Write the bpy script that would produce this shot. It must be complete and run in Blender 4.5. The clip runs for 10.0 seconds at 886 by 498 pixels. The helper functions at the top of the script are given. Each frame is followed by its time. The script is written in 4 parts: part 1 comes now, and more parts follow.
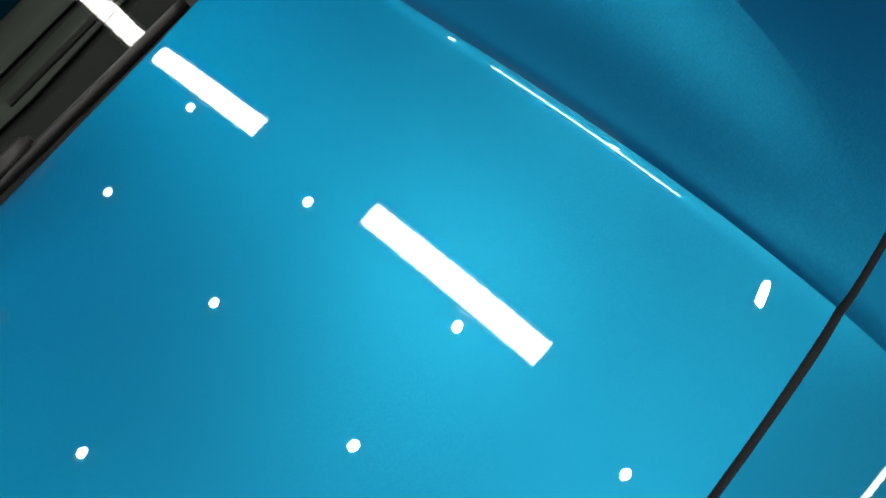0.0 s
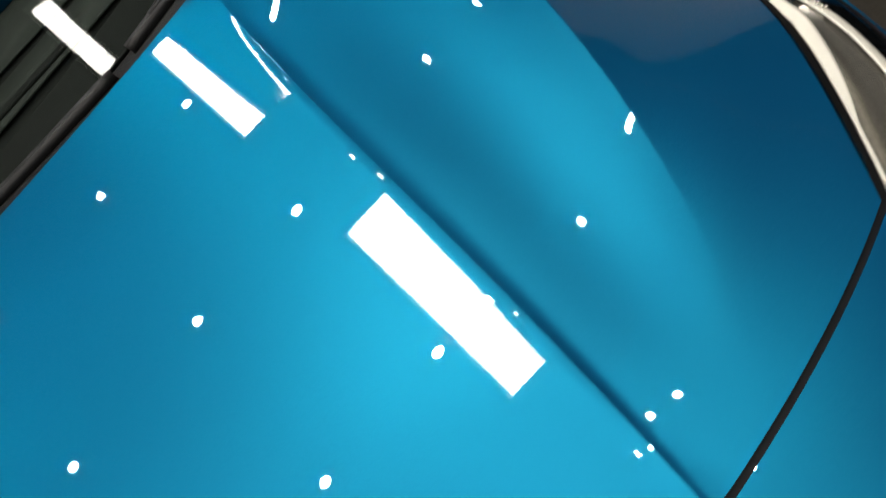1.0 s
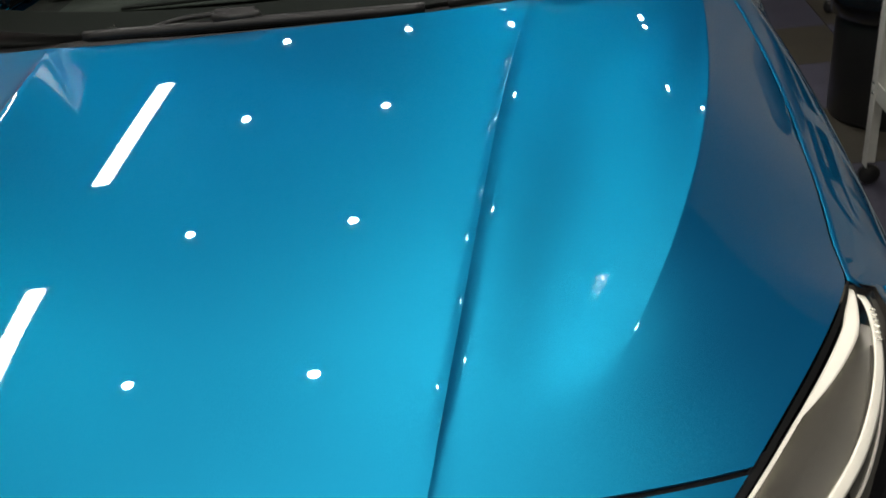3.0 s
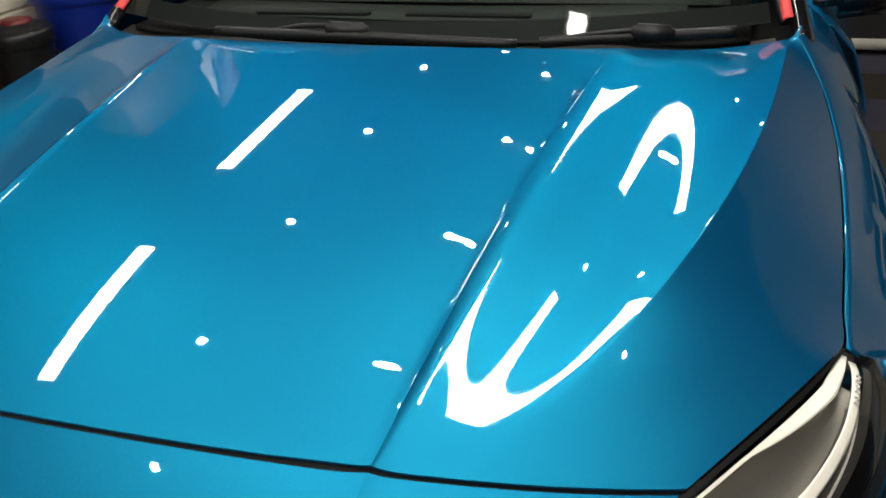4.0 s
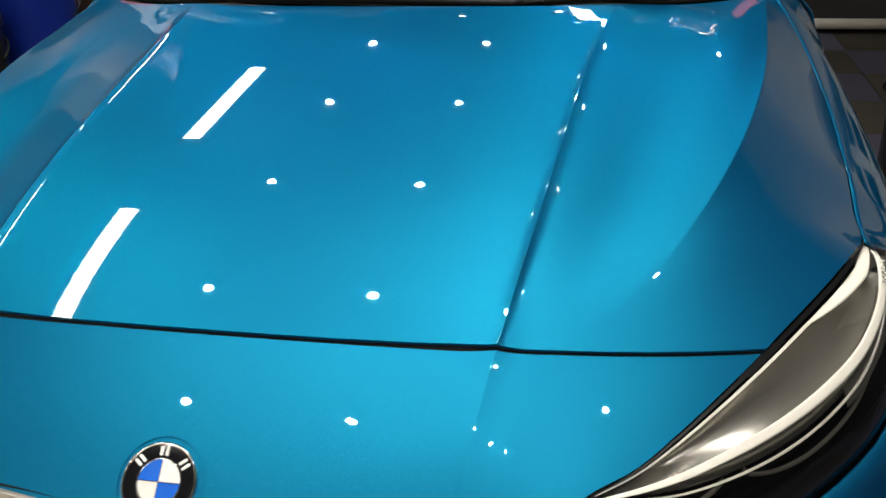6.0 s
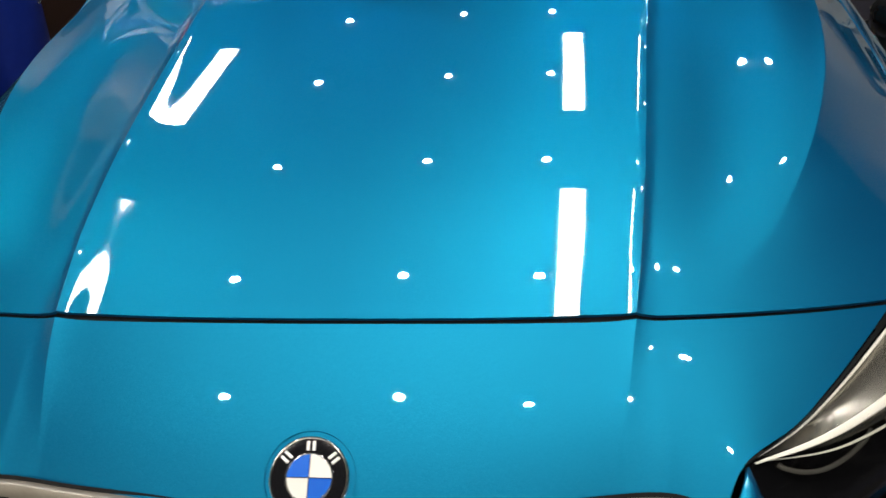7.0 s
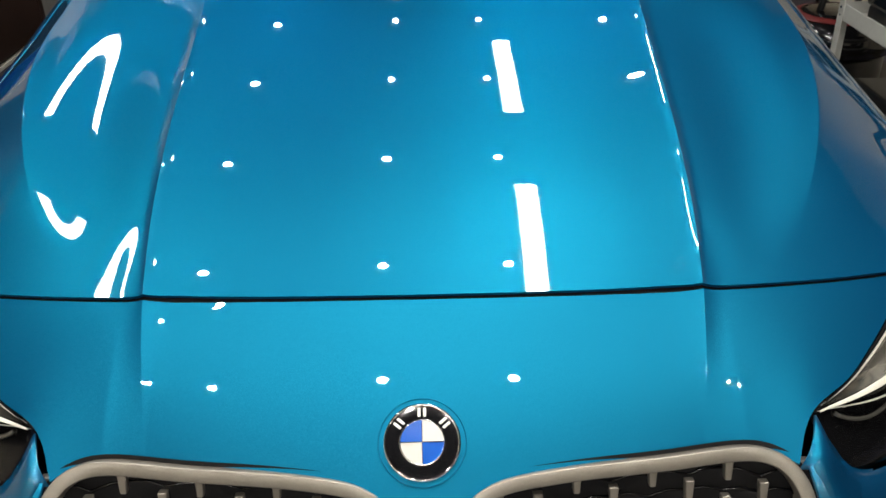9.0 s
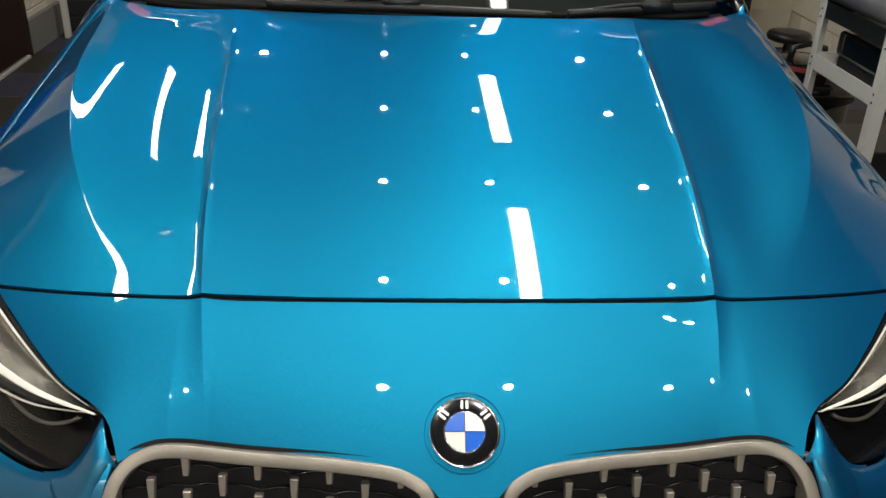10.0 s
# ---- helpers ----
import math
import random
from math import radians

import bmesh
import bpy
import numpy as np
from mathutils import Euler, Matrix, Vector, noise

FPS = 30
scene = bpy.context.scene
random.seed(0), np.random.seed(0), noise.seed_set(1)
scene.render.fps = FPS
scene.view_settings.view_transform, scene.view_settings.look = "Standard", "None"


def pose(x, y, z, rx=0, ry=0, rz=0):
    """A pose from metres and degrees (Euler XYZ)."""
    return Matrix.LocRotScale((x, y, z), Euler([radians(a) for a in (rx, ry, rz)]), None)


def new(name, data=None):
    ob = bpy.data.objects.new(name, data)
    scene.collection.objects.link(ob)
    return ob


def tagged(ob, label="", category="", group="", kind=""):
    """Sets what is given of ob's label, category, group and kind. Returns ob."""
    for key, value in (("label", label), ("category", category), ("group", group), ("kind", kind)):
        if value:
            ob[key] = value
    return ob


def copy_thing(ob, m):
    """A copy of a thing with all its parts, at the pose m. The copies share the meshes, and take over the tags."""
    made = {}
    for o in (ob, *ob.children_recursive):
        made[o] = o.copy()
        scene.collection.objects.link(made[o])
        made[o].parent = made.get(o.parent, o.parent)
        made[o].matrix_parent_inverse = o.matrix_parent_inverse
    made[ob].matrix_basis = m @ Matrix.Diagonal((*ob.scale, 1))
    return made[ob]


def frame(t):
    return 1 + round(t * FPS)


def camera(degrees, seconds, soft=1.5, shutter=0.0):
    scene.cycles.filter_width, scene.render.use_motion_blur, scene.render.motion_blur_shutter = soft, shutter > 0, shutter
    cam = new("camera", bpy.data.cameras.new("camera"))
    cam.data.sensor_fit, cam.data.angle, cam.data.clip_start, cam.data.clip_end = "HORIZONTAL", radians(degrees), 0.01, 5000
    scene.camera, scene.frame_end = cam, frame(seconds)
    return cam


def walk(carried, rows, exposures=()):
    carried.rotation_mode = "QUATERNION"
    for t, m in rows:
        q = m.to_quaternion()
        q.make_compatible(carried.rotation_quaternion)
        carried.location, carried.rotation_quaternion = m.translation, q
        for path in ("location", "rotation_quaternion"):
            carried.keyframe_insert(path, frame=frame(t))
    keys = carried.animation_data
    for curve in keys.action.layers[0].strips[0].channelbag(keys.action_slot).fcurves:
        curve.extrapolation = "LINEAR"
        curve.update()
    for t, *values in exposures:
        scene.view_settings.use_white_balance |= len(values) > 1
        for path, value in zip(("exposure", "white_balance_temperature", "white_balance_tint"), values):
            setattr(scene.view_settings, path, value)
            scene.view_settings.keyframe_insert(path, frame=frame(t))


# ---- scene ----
cam = camera(53.06, 10.0, soft=1.5, shutter=0.4)
PATH = (
    (0.0, pose(0.0737, -0.2758, 1.4550, 38.179, 28.816, -41.361)),
    (0.5, pose(0.1570, -0.2540, 1.4556, 36.115, 30.134, -42.766)),
    (1.0, pose(0.3154, -0.2461, 1.4556, 34.929, 31.169, -39.708)),
    (1.2, pose(0.3804, -0.2428, 1.4583, 35.197, 30.790, -36.859)),
    (1.5, pose(0.4488, -0.2468, 1.4591, 36.887, 29.182, -31.228)),
    (2.0, pose(0.4665, -0.2670, 1.4390, 45.325, 22.086, -16.579)),
    (2.1, pose(0.4525, -0.2938, 1.4243, 48.187, 20.058, -12.638)),
    (2.2, pose(0.4442, -0.3108, 1.4202, 49.992, 18.231, -9.523)),
    (3.3, pose(0.4965, -0.5252, 1.3846, 59.942, 5.116, 8.726)),
    (3.5, pose(0.5346, -0.5290, 1.3880, 61.090, 4.496, 11.551)),
    (4.0, pose(0.6111, -0.5624, 1.3673, 62.586, 3.120, 17.438)),
    (4.5, pose(0.6363, -0.5845, 1.3519, 62.508, 2.922, 19.490)),
    (5.0, pose(0.6139, -0.6321, 1.3381, 62.527, 3.039, 17.914)),
    (5.2, pose(0.5919, -0.6486, 1.3409, 62.307, 3.009, 16.434)),
    (6.3, pose(0.3866, -0.7830, 1.3413, 62.081, 2.414, 9.530)),
    (6.5, pose(0.3560, -0.7875, 1.3434, 61.543, 2.676, 8.710)),
    (7.0, pose(0.2419, -0.7683, 1.3454, 60.189, 3.956, 6.100)),
    (7.5, pose(0.1820, -0.7585, 1.3497, 58.952, 4.614, 4.134)),
    (8.0, pose(0.1452, -0.7728, 1.3375, 58.694, 3.771, 3.246)),
    (8.5, pose(0.0877, -0.8090, 1.3476, 59.251, 2.372, 1.786)),
    (9.0, pose(0.0112, -0.8550, 1.3565, 60.630, 0.680, -1.147)),
    (9.5, pose(-0.0569, -0.9062, 1.3657, 62.012, -1.023, -2.583)),
    (10.0, pose(-0.0906, -0.9502, 1.3705, 62.982, -1.878, -2.794)),
)

walk(cam, PATH, ((0.0, -0.18), (2.2, -0.18), (3.3, -0.05), (5.2, 0.0), (10.0, 0.0)))

# ---- world and lamps ----
world = bpy.data.worlds.new("garage_world")
scene.world = world
world.use_nodes = True
world.node_tree.nodes["Background"].inputs["Color"].default_value = (0.02, 0.02, 0.022, 1)
world.node_tree.nodes["Background"].inputs["Strength"].default_value = 0.2
TUBE_GLOW = 40.0
SPOT_GLOW = 130.0
# the spots' places across and along the garage, with the power of each row in watts
SPOT_X = (-0.7241, -0.1515, 0.2660, 0.8521)
SPOT_ROWS = ((-0.6269, 14.5, 14.5), (-0.0402, 12.5, 12.5), (0.7048, 9.0, 9.0), (1.4934, 2.5, 2.5), (2.3046, 0.5, 4.5), (3.0726, 0.5, 6.0), (3.62, 3.0, 30.0))
CEILING = 2.159
WALL_LEFT, WALL_RIGHT, WALL_REAR, WALL_FRONT = -2.14, 2.45, 4.66, -3.2


# ---- materials ----
def material(name, colour, rough=0.5, metal=0.0, grain=0.0, scale=40.0, bump=0.0, coat=0.0, glow=0.0, spec=0.5, vary=0.0):
    m = bpy.data.materials.new(name)
    m.use_nodes = True
    nt = m.node_tree
    b = nt.nodes["Principled BSDF"]
    b.inputs["Base Color"].default_value = (*colour, 1)
    b.inputs["Roughness"].default_value = rough
    b.inputs["Metallic"].default_value = metal
    b.inputs["Specular IOR Level"].default_value = spec
    b.inputs["Coat Weight"].default_value = coat
    b.inputs["Coat Roughness"].default_value = 0.02
    if glow:
        b.inputs["Emission Color"].default_value = (*colour, 1)
        b.inputs["Emission Strength"].default_value = glow
    if grain or bump or vary:
        tc = nt.nodes.new("ShaderNodeTexCoord")
        fine = nt.nodes.new("ShaderNodeTexNoise")
        fine.inputs["Scale"].default_value = scale
        fine.inputs["Detail"].default_value = 6
        broad = nt.nodes.new("ShaderNodeTexNoise")
        broad.inputs["Scale"].default_value = scale * 0.06
        broad.inputs["Detail"].default_value = 3
        nt.links.new(tc.outputs["Object"], fine.inputs["Vector"])
        nt.links.new(tc.outputs["Object"], broad.inputs["Vector"])
        add = nt.nodes.new("ShaderNodeMath")
        add.operation = "ADD"
        nt.links.new(fine.outputs["Fac"], add.inputs[0])
        nt.links.new(broad.outputs["Fac"], add.inputs[1])
        if grain or vary:
            ramp = nt.nodes.new("ShaderNodeMapRange")
            ramp.inputs["From Min"].default_value = 0.6
            ramp.inputs["From Max"].default_value = 1.4
            ramp.inputs["To Min"].default_value = 1 - grain
            ramp.inputs["To Max"].default_value = 1 + grain
            nt.links.new(add.outputs[0], ramp.inputs["Value"])
            last = ramp.outputs[0]
            if vary:
                info = nt.nodes.new("ShaderNodeObjectInfo")
                vr = nt.nodes.new("ShaderNodeMapRange")
                vr.inputs["To Min"].default_value = 1 - vary
                vr.inputs["To Max"].default_value = 1 + vary
                nt.links.new(info.outputs["Random"], vr.inputs["Value"])
                mul = nt.nodes.new("ShaderNodeMath")
                mul.operation = "MULTIPLY"
                nt.links.new(last, mul.inputs[0])
                nt.links.new(vr.outputs[0], mul.inputs[1])
                last = mul.outputs[0]
            scl = nt.nodes.new("ShaderNodeVectorMath")
            scl.operation = "SCALE"
            scl.inputs[0].default_value = colour
            nt.links.new(last, scl.inputs["Scale"])
            nt.links.new(scl.outputs[0], b.inputs["Base Color"])
        if bump:
            bp = nt.nodes.new("ShaderNodeBump")
            bp.inputs["Strength"].default_value = bump
            bp.inputs["Distance"].default_value = 0.003
            nt.links.new(add.outputs[0], bp.inputs["Height"])
            nt.links.new(bp.outputs[0], b.inputs["Normal"])
    return m


def car_paint():
    """Metallic blue basecoat with flakes under a clear coat."""
    m = material("metallic_blue_paint", (0.008, 0.192, 0.292), rough=0.44, metal=1.0, coat=1.0)
    nt = m.node_tree
    b = nt.nodes["Principled BSDF"]
    b.inputs["Coat Roughness"].default_value = 0.004
    b.inputs["Coat IOR"].default_value = 1.5
    b.inputs["Specular IOR Level"].default_value = 0.0
    b.inputs["Specular Tint"].default_value = (0.05, 0.45, 0.95, 1)
    tc = nt.nodes.new("ShaderNodeTexCoord")
    vor = nt.nodes.new("ShaderNodeTexVoronoi")
    vor.inputs["Scale"].default_value = 1400
    nt.links.new(tc.outputs["Object"], vor.inputs["Vector"])
    geo = nt.nodes.new("ShaderNodeNewGeometry")
    mix = nt.nodes.new("ShaderNodeMix")
    mix.data_type = "VECTOR"
    mix.inputs[0].default_value = 0.10
    sub = nt.nodes.new("ShaderNodeVectorMath")
    sub.operation = "SUBTRACT"
    sub.inputs[1].default_value = (0.5, 0.5, 0.5)
    nt.links.new(vor.outputs["Color"], sub.inputs[0])
    mad = nt.nodes.new("ShaderNodeVectorMath")
    mad.operation = "MULTIPLY_ADD"
    mad.inputs[1].default_value = (0.16, 0.16, 0.16)
    nt.links.new(sub.outputs[0], mad.inputs[0])
    nt.links.new(geo.outputs["Normal"], mad.inputs[2])
    nrm = nt.nodes.new("ShaderNodeVectorMath")
    nrm.operation = "NORMALIZE"
    nt.links.new(mad.outputs[0], nrm.inputs[0])
    nt.links.new(nrm.outputs[0], b.inputs["Normal"])
    # faint orange peel in the clear coat
    peel = nt.nodes.new("ShaderNodeTexNoise")
    peel.inputs["Scale"].default_value = 240
    peel.inputs["Detail"].default_value = 2
    nt.links.new(tc.outputs["Object"], peel.inputs["Vector"])
    wave = nt.nodes.new("ShaderNodeBump")
    wave.inputs["Strength"].default_value = 1.0
    wave.inputs["Distance"].default_value = 0.000005
    nt.links.new(peel.outputs["Fac"], wave.inputs["Height"])
    nt.links.new(wave.outputs[0], b.inputs["Coat Normal"])
    # deep blue pigment between the flakes
    d = nt.nodes.new("ShaderNodeBsdfPrincipled")
    d.inputs["Base Color"].default_value = (0.004, 0.090, 0.275, 1)
    d.inputs["Roughness"].default_value = 0.6
    d.inputs["Specular IOR Level"].default_value = 0.0
    d.inputs["Coat Weight"].default_value = 1.0
    d.inputs["Coat Roughness"].default_value = 0.004
    nt.links.new(wave.outputs[0], d.inputs["Coat Normal"])
    mx = nt.nodes.new("ShaderNodeMixShader")
    mx.inputs[0].default_value = 0.30
    nt.links.new(b.outputs[0], mx.inputs[1])
    nt.links.new(d.outputs[0], mx.inputs[2])
    nt.links.new(mx.outputs[0], nt.nodes["Material Output"].inputs["Surface"])
    return m


def clear(name, tint, ior=1.45):
    """Thin clear pane: see-through, with a sharp reflection."""
    m = bpy.data.materials.new(name)
    m.use_nodes = True
    nt = m.node_tree
    nt.nodes.remove(nt.nodes["Principled BSDF"])
    out = nt.nodes["Material Output"]
    tr = nt.nodes.new("ShaderNodeBsdfTransparent")
    tr.inputs["Color"].default_value = (*tint, 1)
    gl = nt.nodes.new("ShaderNodeBsdfGlossy")
    gl.inputs["Roughness"].default_value = 0.005
    fr = nt.nodes.new("ShaderNodeFresnel")
    fr.inputs["IOR"].default_value = ior
    mx = nt.nodes.new("ShaderNodeMixShader")
    nt.links.new(fr.outputs[0], mx.inputs[0])
    nt.links.new(tr.outputs[0], mx.inputs[1])
    nt.links.new(gl.outputs[0], mx.inputs[2])
    nt.links.new(mx.outputs[0], out.inputs[0])
    return m


PAINT = car_paint()
RUBBER = material("black_rubber", (0.006, 0.006, 0.006), rough=0.35, grain=0.3, scale=300, spec=0.2)
# near-black that puts the shade of gaps and hollows into the colour
SHUT = material("shut_line_shadow", (0.004, 0.004, 0.005), rough=0.8)
TRIM = material("black_grained_plastic", (0.009, 0.009, 0.009), rough=0.45, grain=0.25, scale=500, bump=0.25, spec=0.22)
GLOSSBLACK = material("gloss_black_plastic", (0.006, 0.006, 0.007), rough=0.12, coat=0.6)
CHROME = material("bright_chrome", (0.86, 0.86, 0.86), rough=0.06, metal=1.0)
SATIN = material("satin_grey_metal", (0.33, 0.30, 0.255), rough=0.42, metal=0.65, grain=0.12, scale=700)
LAMPSILVER = material("lamp_reflector_silver", (0.42, 0.40, 0.36), rough=0.24, metal=0.85, grain=0.06, scale=200)
LAMPGREY = material("lamp_bezel_grey", (0.20, 0.19, 0.17), rough=0.22, metal=0.6, grain=0.08, scale=150)
LIGHTGUIDE = material("frosted_light_guide", (0.93, 0.89, 0.80), rough=0.3, coat=0.5)
MARK = material("pale_satin_chrome", (0.90, 0.88, 0.84), rough=0.35, metal=0.4)
ROUNDEL_BLUE = material("enamel_blue", (0.006, 0.11, 0.55), rough=0.25, coat=0.8)
ROUNDEL_WHITE = material("enamel_white", (0.74, 0.72, 0.66), rough=0.25, coat=0.8)
GLASS = clear("windscreen_glass", (0.72, 0.80, 0.74), 1.5)
LENS = clear("headlamp_lens", (0.9, 0.9, 0.88), 1.45)
DASH = material("grey_dashboard_vinyl", (0.024, 0.027, 0.024), rough=0.6, grain=0.15, scale=600, bump=0.2, spec=0.15)
DASH_DARK = material("dark_dashboard_vinyl", (0.006, 0.0065, 0.006), rough=0.6, grain=0.2, scale=600, spec=0.12)
TYRE = material("tyre_rubber", (0.012, 0.012, 0.012), rough=0.7, grain=0.3, scale=120, bump=0.3)
ALLOY = material("alloy_wheel_grey", (0.35, 0.35, 0.36), rough=0.3, metal=0.9)
REDTAPE = material("red_masking_tape", (0.60, 0.045, 0.045), rough=0.55, grain=0.18, scale=90, bump=0.35)
TILE_BLUE = material("blue_grey_floor_tile", (0.060, 0.058, 0.085), rough=0.55, grain=0.25, scale=120, bump=0.4, vary=0.15)
TILE_BROWN = material("brown_floor_tile", (0.046, 0.040, 0.030), rough=0.55, grain=0.25, scale=120, bump=0.4, vary=0.15)
GROUT = material("dark_concrete", (0.02, 0.02, 0.02), rough=0.8, grain=0.3, scale=50)
BLOCK = material("cream_painted_block", (0.74, 0.66, 0.52), rough=0.6, grain=0.10, scale=60, bump=0.5, vary=0.05)
MORTAR = material("cream_painted_mortar", (0.62, 0.55, 0.43), rough=0.7, grain=0.1, scale=80)
GREYPANEL = material("grey_painted_wall", (0.22, 0.21, 0.19), rough=0.55, grain=0.12, scale=40, bump=0.2)
FRONTWALL = material("white_painted_plaster", (0.74, 0.71, 0.64), rough=0.7, grain=0.06, scale=15)
CEIL = material("dark_painted_ceiling", (0.014, 0.015, 0.017), rough=0.7, grain=0.2, scale=20)
BROWN = material("brown_door_paint", (0.030, 0.014, 0.009), rough=0.45, grain=0.2, scale=60)
BLACKPANEL = material("black_shutter_fabric", (0.016, 0.015, 0.016), rough=0.7, grain=0.2, scale=200)
WHITERAIL = material("white_painted_metal", (0.66, 0.63, 0.56), rough=0.35, grain=0.08, scale=60)
TROLLEY = material("pale_grey_painted_steel", (0.50, 0.50, 0.46), rough=0.38, grain=0.08, scale=80)
DARKGREY = material("dark_grey_foam", (0.07, 0.07, 0.075), rough=0.6, grain=0.25, scale=160, bump=0.3)
BLACK = material("black_plastic", (0.012, 0.012, 0.012), rough=0.3, grain=0.3, scale=80)
BLUEBIN = material("blue_plastic", (0.008, 0.03, 0.30), rough=0.32, grain=0.12, scale=40)
RED = material("red_vinyl", (0.35, 0.025, 0.02), rough=0.5, grain=0.25, scale=60)
DARKRED = material("dark_red_print", (0.14, 0.012, 0.012), rough=0.45, grain=0.3, scale=60)
GREEN = material("green_plastic", (0.01, 0.28, 0.06), rough=0.3, grain=0.1, scale=60)
TUBE = material("lit_tube_diffuser", (1.0, 0.965, 0.90), glow=TUBE_GLOW)
SPOT = material("lit_spot_lens", (1.0, 0.97, 0.92), glow=SPOT_GLOW)
POSTER_DARK = material("poster_black_ink", (0.01, 0.012, 0.015), rough=0.4)
POSTER_PALE = material("poster_pale_ink", (0.80, 0.80, 0.82), rough=0.4, grain=0.15, scale=20)
POSTER_GREEN = material("poster_green_ink", (0.12, 0.60, 0.33), rough=0.4, grain=0.3, scale=15)
POSTER_RED = material("poster_red_ink", (0.80, 0.03, 0.06), rough=0.4)
POSTER_VIOLET = material("poster_violet_ink", (0.14, 0.13, 0.50), rough=0.4, grain=0.2, scale=15)


# ---- building helpers ----
def finish(ob, mat, smooth=True):
    ob.data.materials.append(mat)
    if smooth:
        for p in ob.data.polygons:
            p.use_smooth = True
    return ob


def part(name, bm, mat, parent=None, label="", smooth=True):
    me = bpy.data.meshes.new(name)
    bmesh.ops.recalc_face_normals(bm, faces=bm.faces)
    bm.to_mesh(me)
    bm.free()
    ob = finish(new(name, me), mat, smooth)
    ob.parent = parent
    if label:
        ob["label"] = label
    return ob


def grid_part(name, pts, mat, parent=None, label="", thick=0.0, closed=False):
    """A sheet from rows of points (list of equally long lists)."""
    nv, nu = len(pts), len(pts[0])
    verts = [tuple(p) for row in pts for p in row]
    faces = []
    for i in range(nv - 1):
        for j in range(nu if closed else nu - 1):
            k = (j + 1) % nu
            faces.append((i * nu + j, i * nu + k, (i + 1) * nu + k, (i + 1) * nu + j))
    me = bpy.data.meshes.new(name)
    me.from_pydata(verts, [], faces)
    me.update()
    ob = finish(new(name, me), mat)
    ob.parent = parent
    if thick:
        s = ob.modifiers.new("thickness", "SOLIDIFY")
        s.thickness, s.offset = thick, -1
    if label:
        ob["label"] = label
    return ob


def box_bm(size, bevel=0.0, at=(0, 0, 0), seg=2):
    bm = bmesh.new()
    bmesh.ops.create_cube(bm, size=1.0)
    bmesh.ops.scale(bm, vec=size, verts=bm.verts)
    bmesh.ops.translate(bm, vec=at, verts=bm.verts)
    if bevel:
        bmesh.ops.bevel(bm, geom=bm.edges[:], offset=bevel, segments=seg, affect="EDGES", profile=0.5)
    return bm


def box(name, size, at, mat, parent=None, bevel=0.003, label="", smooth=False):
    ob = part(name, box_bm(size, bevel), mat, parent, label, smooth)
    ob.location = at
    return ob


def lathe_bm(profile, seg=32):
    """Turn (radius, height) pairs round z."""
    bm = bmesh.new()
    rings = []
    for r, z in profile:
        if r < 1e-6:
            rings.append([bm.verts.new((0, 0, z))])
        else:
            rings.append([bm.verts.new((r * math.cos(2 * math.pi * k / seg), r * math.sin(2 * math.pi * k / seg), z)) for k in range(seg)])
    for a, b in zip(rings, rings[1:]):
        for k in range(seg):
            j = (k + 1) % seg
            vs = [a[0]] if len(a) == 1 else [a[k], a[j]]
            vs += [b[0]] if len(b) == 1 else [b[j], b[k]]
            if len(vs) > 2:
                bm.faces.new(vs)
    return bm


def sweep_bm(path, section, closed=False, up=Vector((0, 0, 1))):
    """Sweep a closed section (side, up pairs; may be one list per point) along a path."""
    bm = bmesh.new()
    n = len(path)
    rings = []
    for i, p in enumerate(path):
        a = Vector(path[i - 1] if (i or closed) else path[0])
        b = Vector(path[(i + 1) % n] if (i < n - 1 or closed) else path[-1])
        t = (b - a).normalized()
        side = t.cross(up).normalized()
        upv = side.cross(t).normalized()
        sec = section[i] if isinstance(section[0][0], (tuple, list)) else section
        rings.append([bm.verts.new(Vector(p) + side * s + upv * u) for s, u in sec])
    m = len(rings[0])
    for i in range(n if closed else n - 1):
        a, b = rings[i], rings[(i + 1) % n]
        for k in range(m):
            j = (k + 1) % m
            bm.faces.new((a[k], a[j], b[j], b[k]))
    if not closed:
        bm.faces.new(rings[0][::-1])
        bm.faces.new(rings[-1])
    return bm


def circle_section(r, n=8, flat=1.0):
    return [(r * math.cos(2 * math.pi * k / n), flat * r * math.sin(2 * math.pi * k / n)) for k in range(n)]


def smooth_curve(knots, n):
    """Points evenly spaced in parameter on a Catmull-Rom curve through the knots."""
    k = [Vector(p) for p in knots]
    k = [k[0] * 2 - k[1]] + k + [k[-1] * 2 - k[-2]]
    out = []
    m = len(k) - 3
    for i in range(n):
        s = i / (n - 1) * m
        j = min(int(s), m - 1)
        t = s - j
        a, b, c, d = k[j:j + 4]
        out.append(0.5 * (2 * b + (c - a) * t + (2 * a - 5 * b + 4 * c - d) * t * t + (3 * b - a - 3 * c + d) * t ** 3))
    return out


